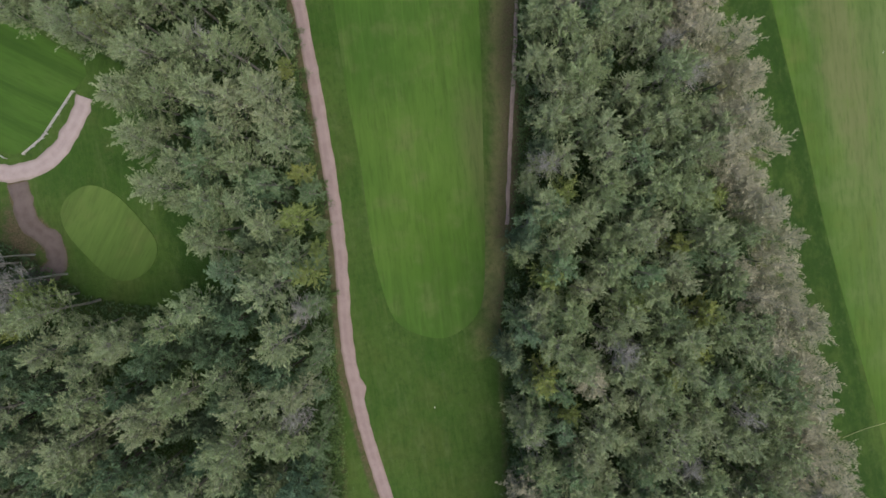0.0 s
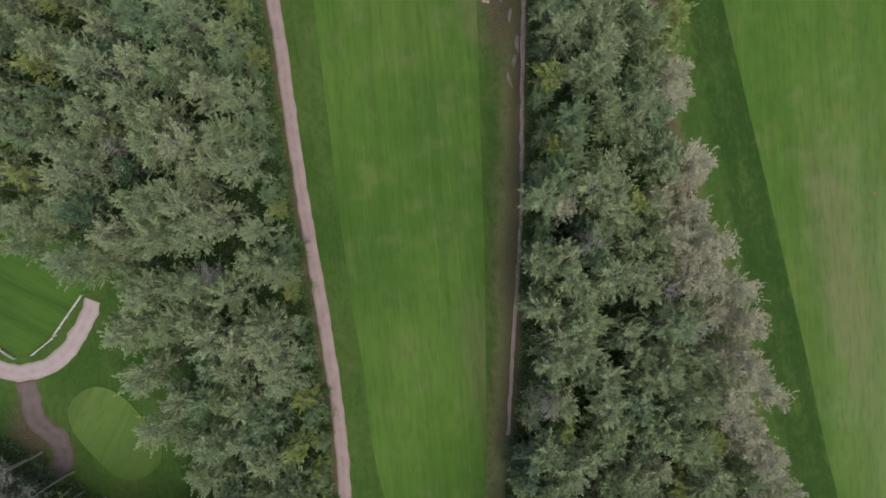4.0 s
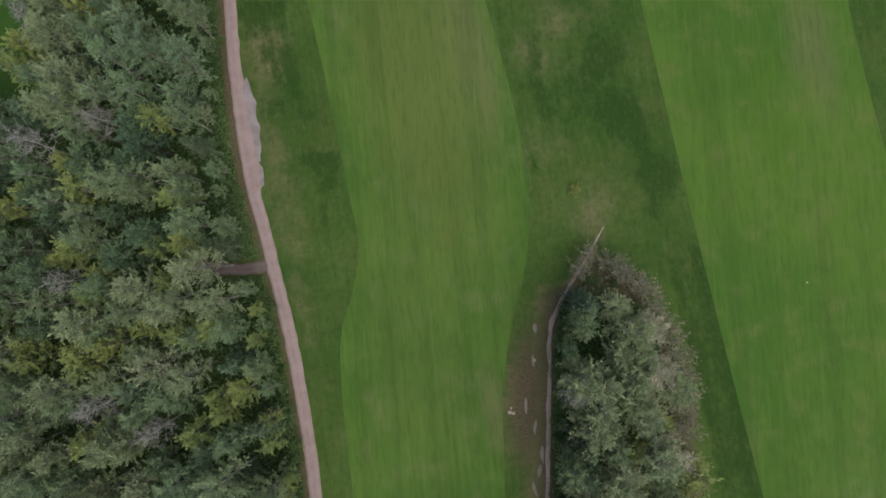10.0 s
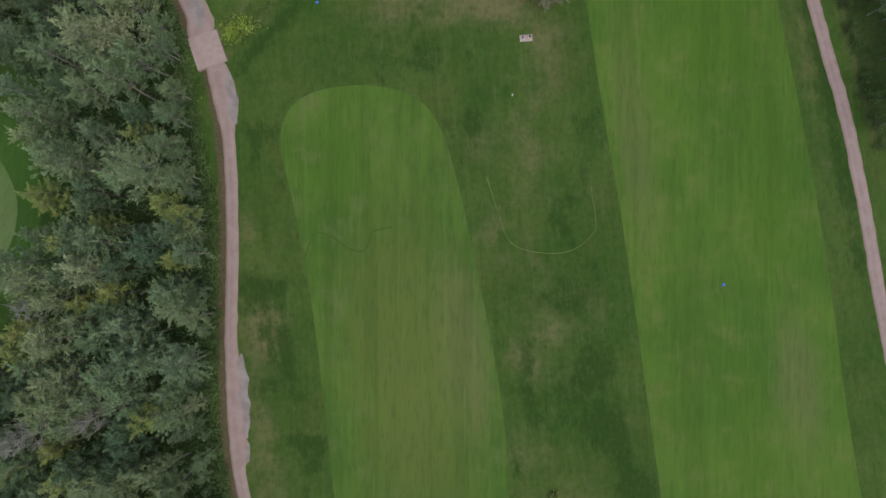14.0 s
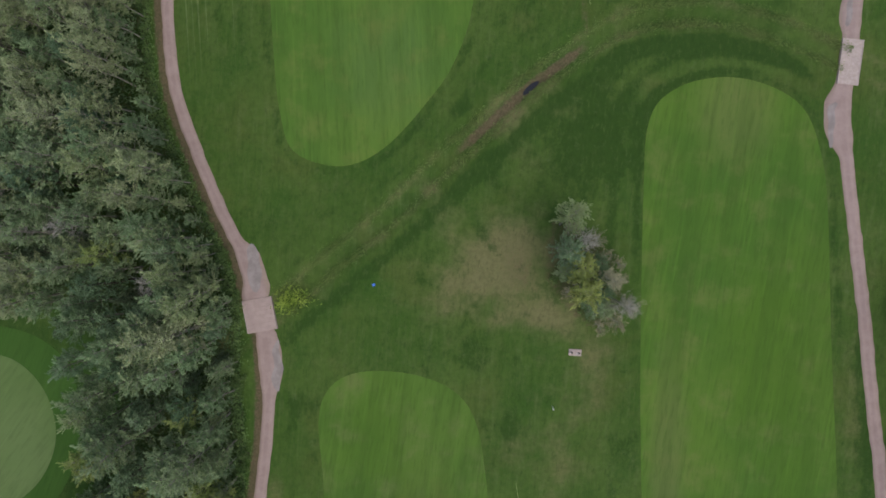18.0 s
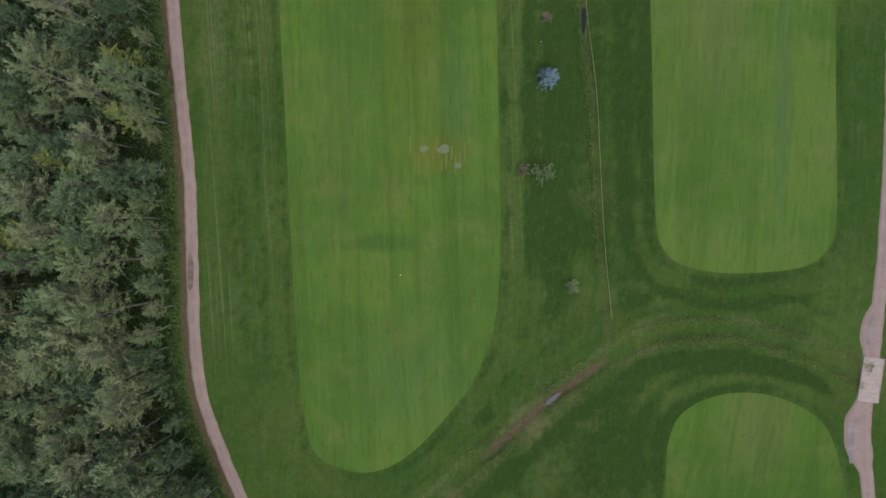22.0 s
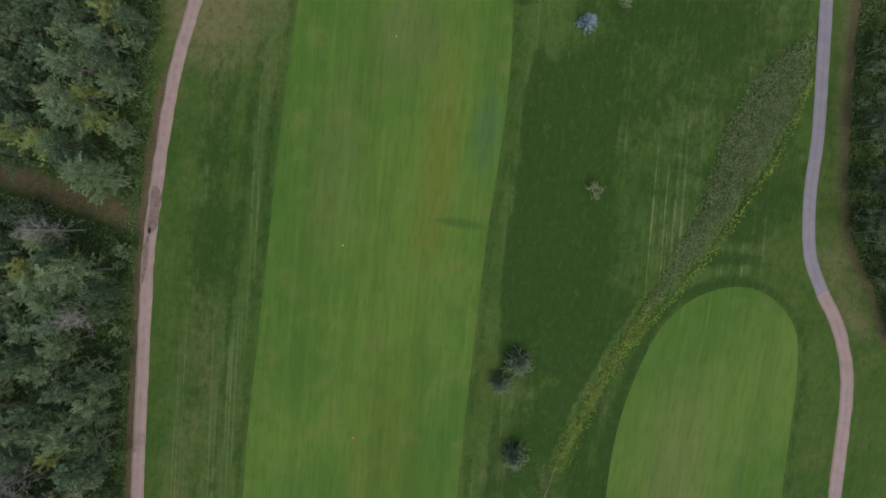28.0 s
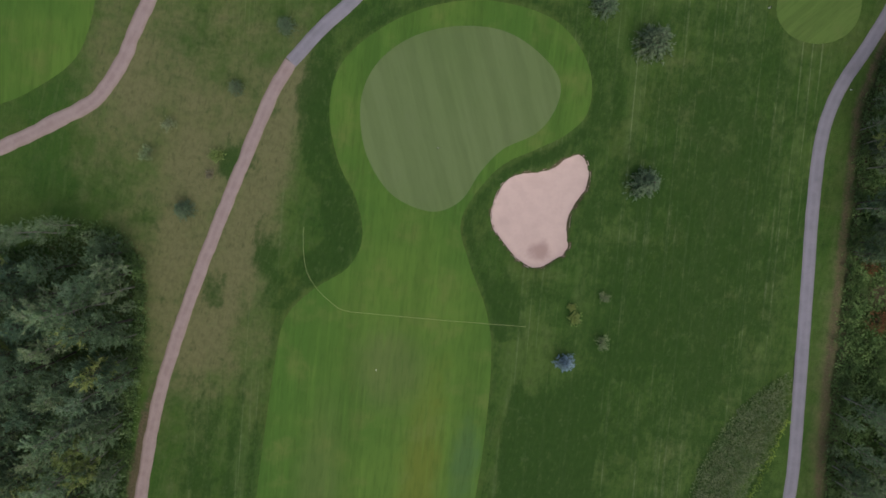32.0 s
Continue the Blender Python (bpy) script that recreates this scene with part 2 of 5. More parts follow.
col = blend(nt, span(nt, bare, 0.25, 0.85), col, litter)
col = blend(nt, calc(nt, "MULTIPLY", span(nt, tuft, 0.58, 0.36), 0.22), col, (0.022, 0.05, 0.011))
plug(nt, col, b.inputs["Base Color"])
b.inputs["Roughness"].default_value = 0.9
b.inputs["Specular IOR Level"].default_value = 0.12
bump(nt, b, calc(nt, "ADD", tuft, fine), 0.8, 0.2)


def road(name, base, track, edge, stain, bumpy=0.4):
    m, nt, b = material(name)
    p = coords(nt)
    at = nd(nt, "Attribute", attr="across")
    wob = calc(nt, "ADD", at.outputs["Fac"], calc(nt, "MULTIPLY", calc(nt, "SUBTRACT", grain(nt, p, 0.25, 3), 0.5), 0.5))
    ab = nt.nodes.new("ShaderNodeMath")
    ab.operation = "ABSOLUTE"
    plug(nt, wob, ab.inputs[0])
    wheel = calc(nt, "MULTIPLY", span(nt, ab.outputs[0], 0.15, 0.4), span(nt, ab.outputs[0], 0.85, 0.55))
    col = blend(nt, span(nt, grain(nt, p, 0.5, 5), 0.35, 0.65), base, track)
    col = blend(nt, calc(nt, "MULTIPLY", wheel, 0.35), col, tuple(v * 1.12 for v in base))
    col = blend(nt, calc(nt, "MULTIPLY", span(nt, ab.outputs[0], 0.72, 1.0), 0.6), col, edge)
    col = blend(nt, calc(nt, "MULTIPLY", span(nt, grain(nt, p, 0.09, 4), 0.6, 0.72), 0.55), col, stain)
    grit = grain(nt, p, 9.0, 3, 0.7)
    col = blend(nt, calc(nt, "MULTIPLY", span(nt, grit, 0.55, 0.3), 0.35), col, stain)
    plug(nt, col, b.inputs["Base Color"])
    b.inputs["Roughness"].default_value = 0.92
    bump(nt, b, grit, bumpy, 0.03)
    return m


GRAVEL = road("pink_gravel", (0.308, 0.240, 0.227), (0.258, 0.196, 0.186), (0.250, 0.200, 0.150), (0.170, 0.128, 0.116))
GRAVEL_PALE = road("pale_gravel", (0.375, 0.315, 0.305), (0.32, 0.262, 0.252), (0.27, 0.225, 0.20), (0.21, 0.17, 0.16))
ASPHALT = road("grey_asphalt", (0.225, 0.215, 0.250), (0.190, 0.185, 0.215), (0.21, 0.20, 0.21), (0.15, 0.145, 0.165), 0.2)
DIRT = road("bare_trail", (0.345, 0.272, 0.235), (0.27, 0.21, 0.18), (0.085, 0.085, 0.045), (0.12, 0.10, 0.08))
TRACK = road("worn_dirt_track", (0.140, 0.112, 0.102), (0.10, 0.078, 0.070), (0.10, 0.09, 0.06), (0.11, 0.088, 0.075))
SPILL = road("loose_gravel", (0.285, 0.260, 0.258), (0.21, 0.188, 0.186), (0.20, 0.17, 0.14), (0.12, 0.10, 0.095))


def simple(name, c1, c2, scale=4.0, rough=0.7, metal=0.0, bumpy=0.2):
    m, nt, b = material(name)
    p = coords(nt)
    f = grain(nt, p, scale, 5, 0.6)
    col = blend(nt, span(nt, f, 0.35, 0.65), c1, c2)
    col = blend(nt, calc(nt, "MULTIPLY", span(nt, grain(nt, p, scale * 0.23, 3), 0.52, 0.7), 0.4), col, tuple(v * 0.75 for v in c1))
    plug(nt, col, b.inputs["Base Color"])
    b.inputs["Roughness"].default_value, b.inputs["Metallic"].default_value = rough, metal
    bump(nt, b, f, bumpy, 0.02)
    return m


SAND = simple("pale_bunker_sand", (0.505, 0.385, 0.345), (0.545, 0.42, 0.375), 0.5, 0.95)
nt = SAND.node_tree
b = nt.nodes["Principled BSDF"]
dist = nd(nt, "VectorMath", op="DISTANCE")
dist.inputs[1].default_value = (11.6, 420.6, -0.5)
plug(nt, coords(nt), dist.inputs[0])
wet = calc(nt, "ADD", dist.outputs["Value"], calc(nt, "MULTIPLY", calc(nt, "SUBTRACT", grain(nt, coords(nt), 0.6, 4), 0.5), 3.0))
plug(nt, blend(nt, span(nt, wet, 2.6, 0.6, 0.0, 0.7), b.inputs["Base Color"].links[0].from_socket, (0.30, 0.20, 0.175)), b.inputs["Base Color"])
CONCRETE = simple("pale_concrete", (0.355, 0.285, 0.268), (0.310, 0.245, 0.232), 0.9, 0.85)
CONCRETE_W = simple("pale_stone_pad", (0.42, 0.36, 0.34), (0.35, 0.30, 0.28), 2.0, 0.85)
WOOD = simple("weathered_white_wood", (0.58, 0.57, 0.53), (0.46, 0.45, 0.42), 3.0, 0.8)
WOOD_DARK = simple("dark_creosoted_wood", (0.045, 0.04, 0.035), (0.07, 0.06, 0.05), 3.0, 0.8)
WHITE = simple("white_painted_plastic", (0.75, 0.75, 0.72), (0.68, 0.68, 0.65), 5.0, 0.5)
BLUE = simple("blue_plastic", (0.05, 0.16, 0.62), (0.06, 0.20, 0.70), 5.0, 0.5)
RED = simple("red_plastic", (0.50, 0.11, 0.05), (0.58, 0.13, 0.06), 5.0, 0.5)
BLACK = simple("black_rubber", (0.02, 0.02, 0.02), (0.03, 0.03, 0.03), 5.0, 0.7)
ROPE = simple("pale_rope", (0.42, 0.44, 0.22), (0.34, 0.38, 0.18), 6.0, 0.8)
WATER, nt, b = material("still_ditch_water")
b.inputs["Base Color"].default_value = (0.018, 0.022, 0.03, 1)
b.inputs["IOR"].default_value, b.inputs["Roughness"].default_value = 1.33, 0.06
bump(nt, b, grain(nt, coords(nt), 3.0, 2), 0.1, 0.02)


def bark(name, c1, c2):
    m, nt, b = material(name)
    f = grain(nt, coords(nt, 1, 1, 0.35), 5.0, 4)
    plug(nt, blend(nt, span(nt, f, 0.4, 0.62), c1, c2), b.inputs["Base Color"])
    b.inputs["Roughness"].default_value = 0.9
    bump(nt, b, f, 0.3, 0.02)
    return m


BARK_PALE = bark("pale_aspen_bark", (0.30, 0.285, 0.25), (0.20, 0.19, 0.165))
BARK_DEAD = bark("bleached_dead_wood", (0.34, 0.34, 0.31), (0.24, 0.24, 0.215))
BARK_DARK = bark("dark_bark", (0.085, 0.07, 0.058), (0.05, 0.042, 0.035))


def leafy(name, tones, through=0.18):
    """Leaves: each tree draws its own tone, each leaf strays from it."""
    m, nt, b = material(name)
    info = nt.nodes.new("ShaderNodeObjectInfo")
    geo = nt.nodes.new("ShaderNodeNewGeometry")
    ramp = nt.nodes.new("ShaderNodeValToRGB")
    ramp.color_ramp.interpolation = "LINEAR"
    el = ramp.color_ramp.elements
    while len(el) < len(tones):
        el.new(0.5)
    for i, c in enumerate(tones):
        el[i].position, el[i].color = i / (len(tones) - 1), (*c, 1)
    plug(nt, info.outputs["Random"], ramp.inputs[0])
    isl = geo.outputs["Random Per Island"]
    clump = grain(nt, coords(nt), 0.55, 3, 0.6)
    col = blend(nt, span(nt, clump, 0.54, 0.32, 0.0, 0.7), ramp.outputs[0], tuple(v * f for v, f in zip(tones[0], (0.55, 0.68, 0.55))))
    col = blend(nt, span(nt, clump, 0.5, 0.72, 0.0, 0.5), col, tuple(min(1, v * 1.4) for v in tones[-1]))
    col = blend(nt, span(nt, isl, 0.0, 0.5, 0.3, 0.0), col, tuple(v * 0.6 for v in tones[0]))
    col = blend(nt, span(nt, isl, 0.55, 1.0, 0.0, 0.42), col, tuple(min(1, v * 1.45) for v in tones[-1]))
    plug(nt, col, b.inputs["Base Color"])
    b.inputs["Roughness"].default_value = 0.65
    b.inputs["Specular IOR Level"].default_value = 0.25
    tr = nt.nodes.new("ShaderNodeBsdfTranslucent")
    plug(nt, col, tr.inputs[0])
    mix = nt.nodes.new("ShaderNodeMixShader")
    mix.inputs[0].default_value = through
    plug(nt, b.outputs[0], mix.inputs[1])
    plug(nt, tr.outputs[0], mix.inputs[2])
    plug(nt, mix.outputs[0], nt.nodes["Material Output"].inputs[0])
    return m


LEAF_OLIVE = leafy("grey_olive_leaves", ((0.228, 0.292, 0.134), (0.288, 0.338, 0.184), (0.242, 0.312, 0.144), (0.330, 0.358, 0.210), (0.226, 0.310, 0.158)))
LEAF_GREEN = leafy("mid_green_leaves", ((0.155, 0.245, 0.114), (0.205, 0.292, 0.142), (0.225, 0.285, 0.134), (0.168, 0.260, 0.152)))
LEAF_YELLOW = leafy("yellow_green_leaves", ((0.255, 0.325, 0.100), (0.305, 0.340, 0.095), (0.235, 0.320, 0.100)))
LEAF_DEEP = leafy("deep_green_leaves", ((0.092, 0.162, 0.080), (0.138, 0.205, 0.104), (0.118, 0.182, 0.088), (0.098, 0.174, 0.104)))
LEAF_PALE = leafy("pale_dry_leaves", ((0.400, 0.385, 0.265), (0.455, 0.425, 0.305), (0.365, 0.370, 0.245)), 0.15)
GRASS_LONG = leafy("long_bank_grass", ((0.120, 0.200, 0.052), (0.150, 0.220, 0.062), (0.125, 0.195, 0.052)))
LEAF_SHRUB = leafy("undergrowth_leaves", ((0.090, 0.165, 0.050), (0.130, 0.215, 0.062), (0.105, 0.160, 0.058)))
# leaf tones lowered to carry the shade of the gaps between crowns
LEAF_UNDER = leafy("shade_toned_undergrowth_leaves", ((0.060, 0.108, 0.042), (0.092, 0.150, 0.056), (0.075, 0.125, 0.050)))
LEAF_SPRUCE = leafy("blue_green_needles", ((0.092, 0.148, 0.080), (0.110, 0.160, 0.086), (0.100, 0.138, 0.070)), 0.05)
LEAF_BLUE = leafy("silver_blue_needles", ((0.150, 0.235, 0.290), (0.195, 0.285, 0.340)), 0.05)
LEAF_TAN = leafy("withered_tan_leaves", ((0.235, 0.225, 0.145), (0.285, 0.26, 0.175)))
LEAF_RUST = leafy("rust_red_leaves", ((0.20, 0.080, 0.035), (0.25, 0.11, 0.05)))
REED = leafy("dry_reeds", ((0.135, 0.230, 0.085), (0.180, 0.255, 0.105), (0.185, 0.225, 0.115)))
REED_BROWN = leafy("browned_reeds", ((0.205, 0.175, 0.115), (0.250, 0.210, 0.150), (0.190, 0.180, 0.110)))
REED_YELLOW = leafy("yellow_sedge", ((0.230, 0.335, 0.055), (0.280, 0.370, 0.072)))


# ---- plan ----
def smooth(points, closed=False, step=1.0):
    """A Catmull-Rom curve through the points of the plan."""
    p = [np.array(q, float) for q in points]
    n = len(p)
    out = []
    for i in range(n if closed else n - 1):
        a, b, c, d = ((p[(i + k) % n] if closed else p[min(max(i + k, 0), n - 1)]) for k in (-1, 0, 1, 2))
        m = max(2, int(np.linalg.norm(c - b) / step))
        for s in np.arange(m) / m:
            out.append(0.5 * (2 * b + (c - a) * s + (2 * a - 5 * b + 4 * c - d) * s * s + (3 * b - a - 3 * c + d) * s ** 3))
    if not closed:
        out.append(p[-1])
    return np.array(out)


def inside(poly, x, y):
    hit = np.zeros(x.shape, bool)
    for (x1, y1), (x2, y2) in zip(poly, np.roll(poly, -1, 0)):
        if y1 != y2:
            hit ^= ((y1 > y) != (y2 > y)) & (x < (x2 - x1) * (y - y1) / (y2 - y1) + x1)
    return hit


def away(line, x, y, closed=False):
    """Distance in plan from a line."""
    best = np.full(x.shape, 1e9)
    ends = np.roll(line, -1, 0) if closed else line[1:]
    for (x1, y1), (x2, y2) in zip(line, ends):
        dx, dy = x2 - x1, y2 - y1
        s = np.clip(((x - x1) * dx + (y - y1) * dy) / max(dx * dx + dy * dy, 1e-9), 0, 1)
        best = np.minimum(best, np.hypot(x - x1 - s * dx, y - y1 - s * dy))
    return best


PATH_WEST = [(-43.5, -70), (-45.0, -52), (-45.9, -40), (-46.5, -30), (-46.5, -21), (-45.7, -10.5), (-43.1, 4), (-41.8, 14), (-40.9, 24), (-40.0, 36), (-39.2, 49),
             (-38.2, 61), (-36.9, 74), (-35.9, 87), (-35.4, 99), (-35.6, 109), (-35.7, 118), (-36.1, 127), (-35.6, 137), (-34.4, 149),
             (-32.4, 162), (-30.8, 174.5), (-29.9, 187), (-30.6, 197), (-32, 202), (-34.6, 212.5), (-39.3, 222.5), (-44.6, 235.5), (-47.3, 244),
             (-48.5, 255), (-48.7, 269), (-49.1, 285), (-50.8, 304), (-52.0, 322), (-53.0, 340), (-53.6, 352), (-53.2, 370), (-52.2, 384.5),
             (-49.8, 398), (-46.3, 413), (-42.1, 428.5), (-38.6, 440.8), (-35.9, 447)]
PATH_WEST_PAVED = [(-35.9, 447), (-31.3, 453.5), (-26.6, 458.9), (-20, 468), (-14, 480)]
PATH_EAST = [(86, 90), (83.5, 118), (82.3, 140), (81.9, 156), (80.8, 174), (78.9, 188), (77.2, 203), (75.0, 219), (73.1, 234), (72.5, 241),
             (73.6, 251), (75.0, 267), (75.7, 288), (75.5, 310), (74.8, 328), (74.0, 344), (71.2, 353.5), (66.9, 360.5)]
PATH_EAST_PAVED = [(66.9, 360.5), (63.6, 367), (62.0, 377), (61.7, 388), (60.6, 400), (58.7, 419), (57.0, 436), (56.6, 447), (58.1, 455), (61.2, 462), (64.5, 470), (68, 482)]
PATH_NORTHWEST = [(-104, 414), (-94, 420.5), (-84.8, 425.4), (-75.4, 431.4), (-68.9, 436.2), (-65.1, 443.1), (-63.3, 449.1), (-61, 456), (-58, 470)]
PATH_TEE = [(-118, 46), (-108, 39.5), (-101.2, 34.4), (-95.2, 32.2), (-88.7, 33.6), (-83.2, 38.4), (-80.4, 42.2)]
PATH_TEE_SPUR = [(-96.3, 30.5), (-96.2, 23.6), (-93.2, 18.8), (-93.2, 14.6), (-98.1, 13.0), (-106, 13)]
PATH_SPUR = [(-36.5, 112.4), (-40.5, 112.6), (-44.5, 113.6), (-49, 115)]
TRAIL = [(-13.1, 2), (-8.8, 17), (-5.3, 28.5), (-2.0, 40), (0.6, 51), (4.9, 69), (8.2, 82), (10.2, 90), (14.0, 95.4), (19.3, 100.9), (23.4, 105.6)]
DITCH = [(-37, 196), (-27.1, 204), (-18.7, 211.5), (-8.4, 219.9), (1.8, 229.8), (7.8, 235), (13.9, 240.6), (17.9, 244.2), (24.8, 249.2), (31.8, 253.8),
         (39.7, 256.3), (49.6, 256.6), (59.4, 254.4), (68.3, 250.6), (73, 248.4), (84, 244)]
DITCH_NORTH = [(27.4, 253.5), (26.4, 267.3), (25.6, 281.6), (24.0, 299.8), (22.5, 312), (23.2, 321), (26.0, 330), (30.0, 341), (36.0, 354),
               (42.5, 364), (48.5, 375), (54.0, 388), (57.5, 400), (59.2, 408)]

F_FIRST = [(-30.2, -14.6), (-36.2, -10.2), (-37.4, -2), (-37.1, 6), (-35.7, 18), (-35.0, 30), (-33.6, 44), (-32.4, 55), (-30.8, 68), (-29.2, 83), (-26.6, 96.6),
           (-22.5, 104.6), (-19.7, 112.5), (-19.4, 121.5), (-19.0, 138), (-18.9, 154), (-19.7, 171), (-20.6, 183), (-18.4, 189), (-12.9, 191.8), (-3.5, 191.6),
           (4.4, 188.5), (8.4, 182.8), (10.4, 172), (11.4, 160), (12.4, 146), (12.9, 130), (12.2, 118), (10.6, 108), (6.9, 98.4), (3.8, 92.5), (-0.6, 80.5),
           (-3.0, 69), (-6.6, 51.4), (-10.0, 34), (-13.4, 18.5), (-18.0, -1.5), (-20.9, -10.6), (-25.2, -14.2)]
F_EAST = [(43, -110), (42.1, -53), (40.6, -16), (40.6, 4), (40.2, 32), (39.5, 66), (39.0, 100), (38.9, 130), (38.8, 160), (38.0, 190), (38.0, 224), (38.9, 238),
          (43.7, 243.6), (51.8, 245.5), (59.7, 244), (65.9, 239.8), (69.0, 232), (70.4, 222), (71.6, 198), (73.2, 172), (73.9, 150), (73.8, 120), (74.5, 95), (76, 40), (78, -20), (80, -110)]
F_MAIN = [(-18.8, 229.6), (-25.2, 232.1), (-27.6, 238), (-29.0, 250), (-30.2, 272), (-31.2, 296), (-32.3, 322), (-32.4, 350), (-32.6, 375), (-32.3, 393), (-31.5, 402.2),
          (-27.5, 408), (-21.6, 413), (-19.7, 418.5), (-21.7, 425.2), (-25.5, 431), (-28.2, 439.3), (-27.5, 447.2), (-22.5, 453.7), (-14.4, 459.1), (-5, 461.8),
          (4.9, 461.2), (11.2, 458.2), (15.6, 452.1), (16.1, 445.4), (12.8, 441), (8.3, 438), (2.0, 433.6), (-2.9, 424.4), (-0.6, 417), (3.7, 408.7), (5.8, 400),
          (6.6, 384), (6.2, 362), (6.6, 330), (7.4, 300), (8.0, 274), (7.1, 258), (3.6, 247.6), (-1.4, 240.5), (-7.5, 233.8), (-13.2, 230.2)]
F_NORTHEAST = [(48.4, 266.9), (40.4, 268.3), (36.7, 271.6), (35.4, 278), (34.6, 299), (33.9, 328), (37.4, 346), (42.5, 354.8), (49.8, 359.2), (56.8, 359),
               (62.5, 354.3), (64.6, 346.5), (65.3, 328), (66.0, 303), (66.9, 277), (65.2, 270.8), (60.3, 267.8)]
F_NORTHWEST = [(-120, 424), (-98, 428), (-85.5, 433), (-79.8, 436.4), (-74, 441.5), (-71.6, 447), (-71, 456), (-74, 474), (-120, 480)]
PUTT = [(-8.2, 424.8), (-14.9, 426.4), (-19.4, 430.7), (-22.1, 436.2), (-23, 443), (-20.9, 449.1), (-15.6, 454.1), (-8.2, 456.9), (-0.4, 457.2), (5.9, 454.6),
        (10.4, 450.4), (10.6, 445.6), (7.9, 440.8), (2.5, 437.2), (-0.8, 432.8), (-3.5, 427.4)]
PUTT_WEST = [(-79.5, 193.6), (-73, 188.3), (-70.2, 179.6), (-73, 171), (-79.8, 165.5), (-89, 166), (-94, 174), (-94, 185), (-88, 193)]
APRON_WEST = [(-79.5, 199.2), (-70, 195), (-65.8, 186), (-66.4, 175), (-71, 166), (-80, 160), (-92, 161), (-99, 172), (-99, 187), (-91, 198)]
PUTT_NORTHEAST = [(45.2, 467), (48.2, 463), (53.4, 462.2), (57.9, 464.5), (59.4, 469), (57.5, 475), (51.5, 477.5), (46.5, 474)]
TEE_WEST = [(-90.0, 23.7), (-87.5, 26.2), (-83.6, 26.9), (-79.6, 24.2), (-76.3, 18.6), (-74.6, 14.0), (-76.4, 10.3), (-80.6, 8.7), (-84.4, 10.2), (-87.8, 15.3), (-90.0, 20.0)]
LAWN_WEST = [(-92.5, 62), (-84.5, 54), (-79, 47), (-82.4, 43.6), (-89.8, 37.4), (-95.2, 35.6), (-100.4, 39.0), (-116, 51), (-118, 64)]
BUNKER = [(10.9, 417.2), (7.1, 418.9), (3.1, 422.9), (2.0, 426.7), (4.1, 432.7), (10.7, 435), (13.4, 437.4), (16.2, 438.3), (18, 435.8), (18.1, 432.4), (15.9, 427.1), (16.5, 421.7), (14.1, 418.9)]

WOOD_EDGE = [(-62, -95), (-56.5, -55), (-53.0, -36), (-47.8, -10), (-43.4, 9), (-42.8, 20), (-41.5, 36), (-39.5, 62), (-37.8, 82), (-37.2, 100), (-37.4, 108), (-38.5, 118), (-38.6, 130),
             (-38.0, 142), (-35.4, 156), (-34.2, 175), (-35.2, 190), (-35.2, 200), (-36.2, 208), (-42.4, 223), (-48.0, 235), (-51.0, 246), (-52.0, 258),
             (-52.2, 290), (-53.4, 312), (-54.8, 335), (-56.0, 358), (-56.2, 380), (-56.2, 398), (-58.8, 410), (-67, 413.5), (-78, 409), (-96, 396)]
STRIP_WEST = [(-36, -95), (-24.5, -45), (-17.6, -13), (-12.0, 1.5), (-7.2, 17), (-4.6, 30), (-1.2, 41), (2.6, 56), (5.7, 68), (8.8, 82), (12.8, 94)]
STRIP_EAST = [(19, 97.5), (25.2, 91), (26.6, 80), (25.4, 73), (27.2, 64), (24.6, 50), (25.4, 38), (27.0, 26), (28.2, 13), (27.4, -2), (27.2, -16), (28.0, -28), (29, -48), (32, -95)]
COPSE = [(23.6, 221), (21.2, 217), (21.0, 209), (24.5, 204), (29.0, 200.5), (33.5, 201.6), (34.6, 207), (31.5, 214)]
WOOD_EAST = [(86, 345), (80.5, 353), (76.5, 361.5), (70.5, 371), (68.2, 382), (66.0, 402), (64.8, 422), (64.0, 434), (62.8, 452), (66.5, 470), (72, 490), (110, 490), (110, 345)]
WOOD_SOUTHEAST = [(85.5, 168), (83.2, 188), (82.4, 207), (88, 216), (110, 216), (110, 168)]
CLEARING_SOUTH = [(-68, 28), (-63.6, 21), (-61, 14), (-63, 5.5), (-70, 2), (-80.3, 3.9), (-89, 8), (-93, 13), (-99, 19), (-108, 24), (-120, 26), (-120, 60), (-90, 58), (-81.5, 53), (-73.5, 47), (-70, 41.5), (-70, 34.5)]
CLEARING_NORTH = [(-72, 205), (-64, 200.5), (-59.5, 193), (-58.5, 185), (-60.5, 177), (-63.5, 167), (-65, 160), (-68, 155), (-80, 148), (-115, 150), (-115, 210)]

wood_west = np.vstack([smooth(WOOD_EDGE, step=3), [(-150, 396), (-150, -95)]])
strip_east = smooth(STRIP_EAST, step=3)
strip = np.vstack([smooth(STRIP_WEST, step=3), smooth(STRIP_EAST, step=3)])
clear_south, clear_north = smooth(CLEARING_SOUTH, True, 2), smooth(CLEARING_NORTH, True, 2)
copse, wood_east, wood_southeast = smooth(COPSE, True, 1.5), np.array(WOOD_EAST, float), np.array(WOOD_SOUTHEAST, float)
ditch, ditch_north = smooth(DITCH, step=1.5), smooth(DITCH_NORTH, step=2)
bunker_rim = smooth(BUNKER, True, 0.7)
path_west = smooth(PATH_WEST, step=1.5)


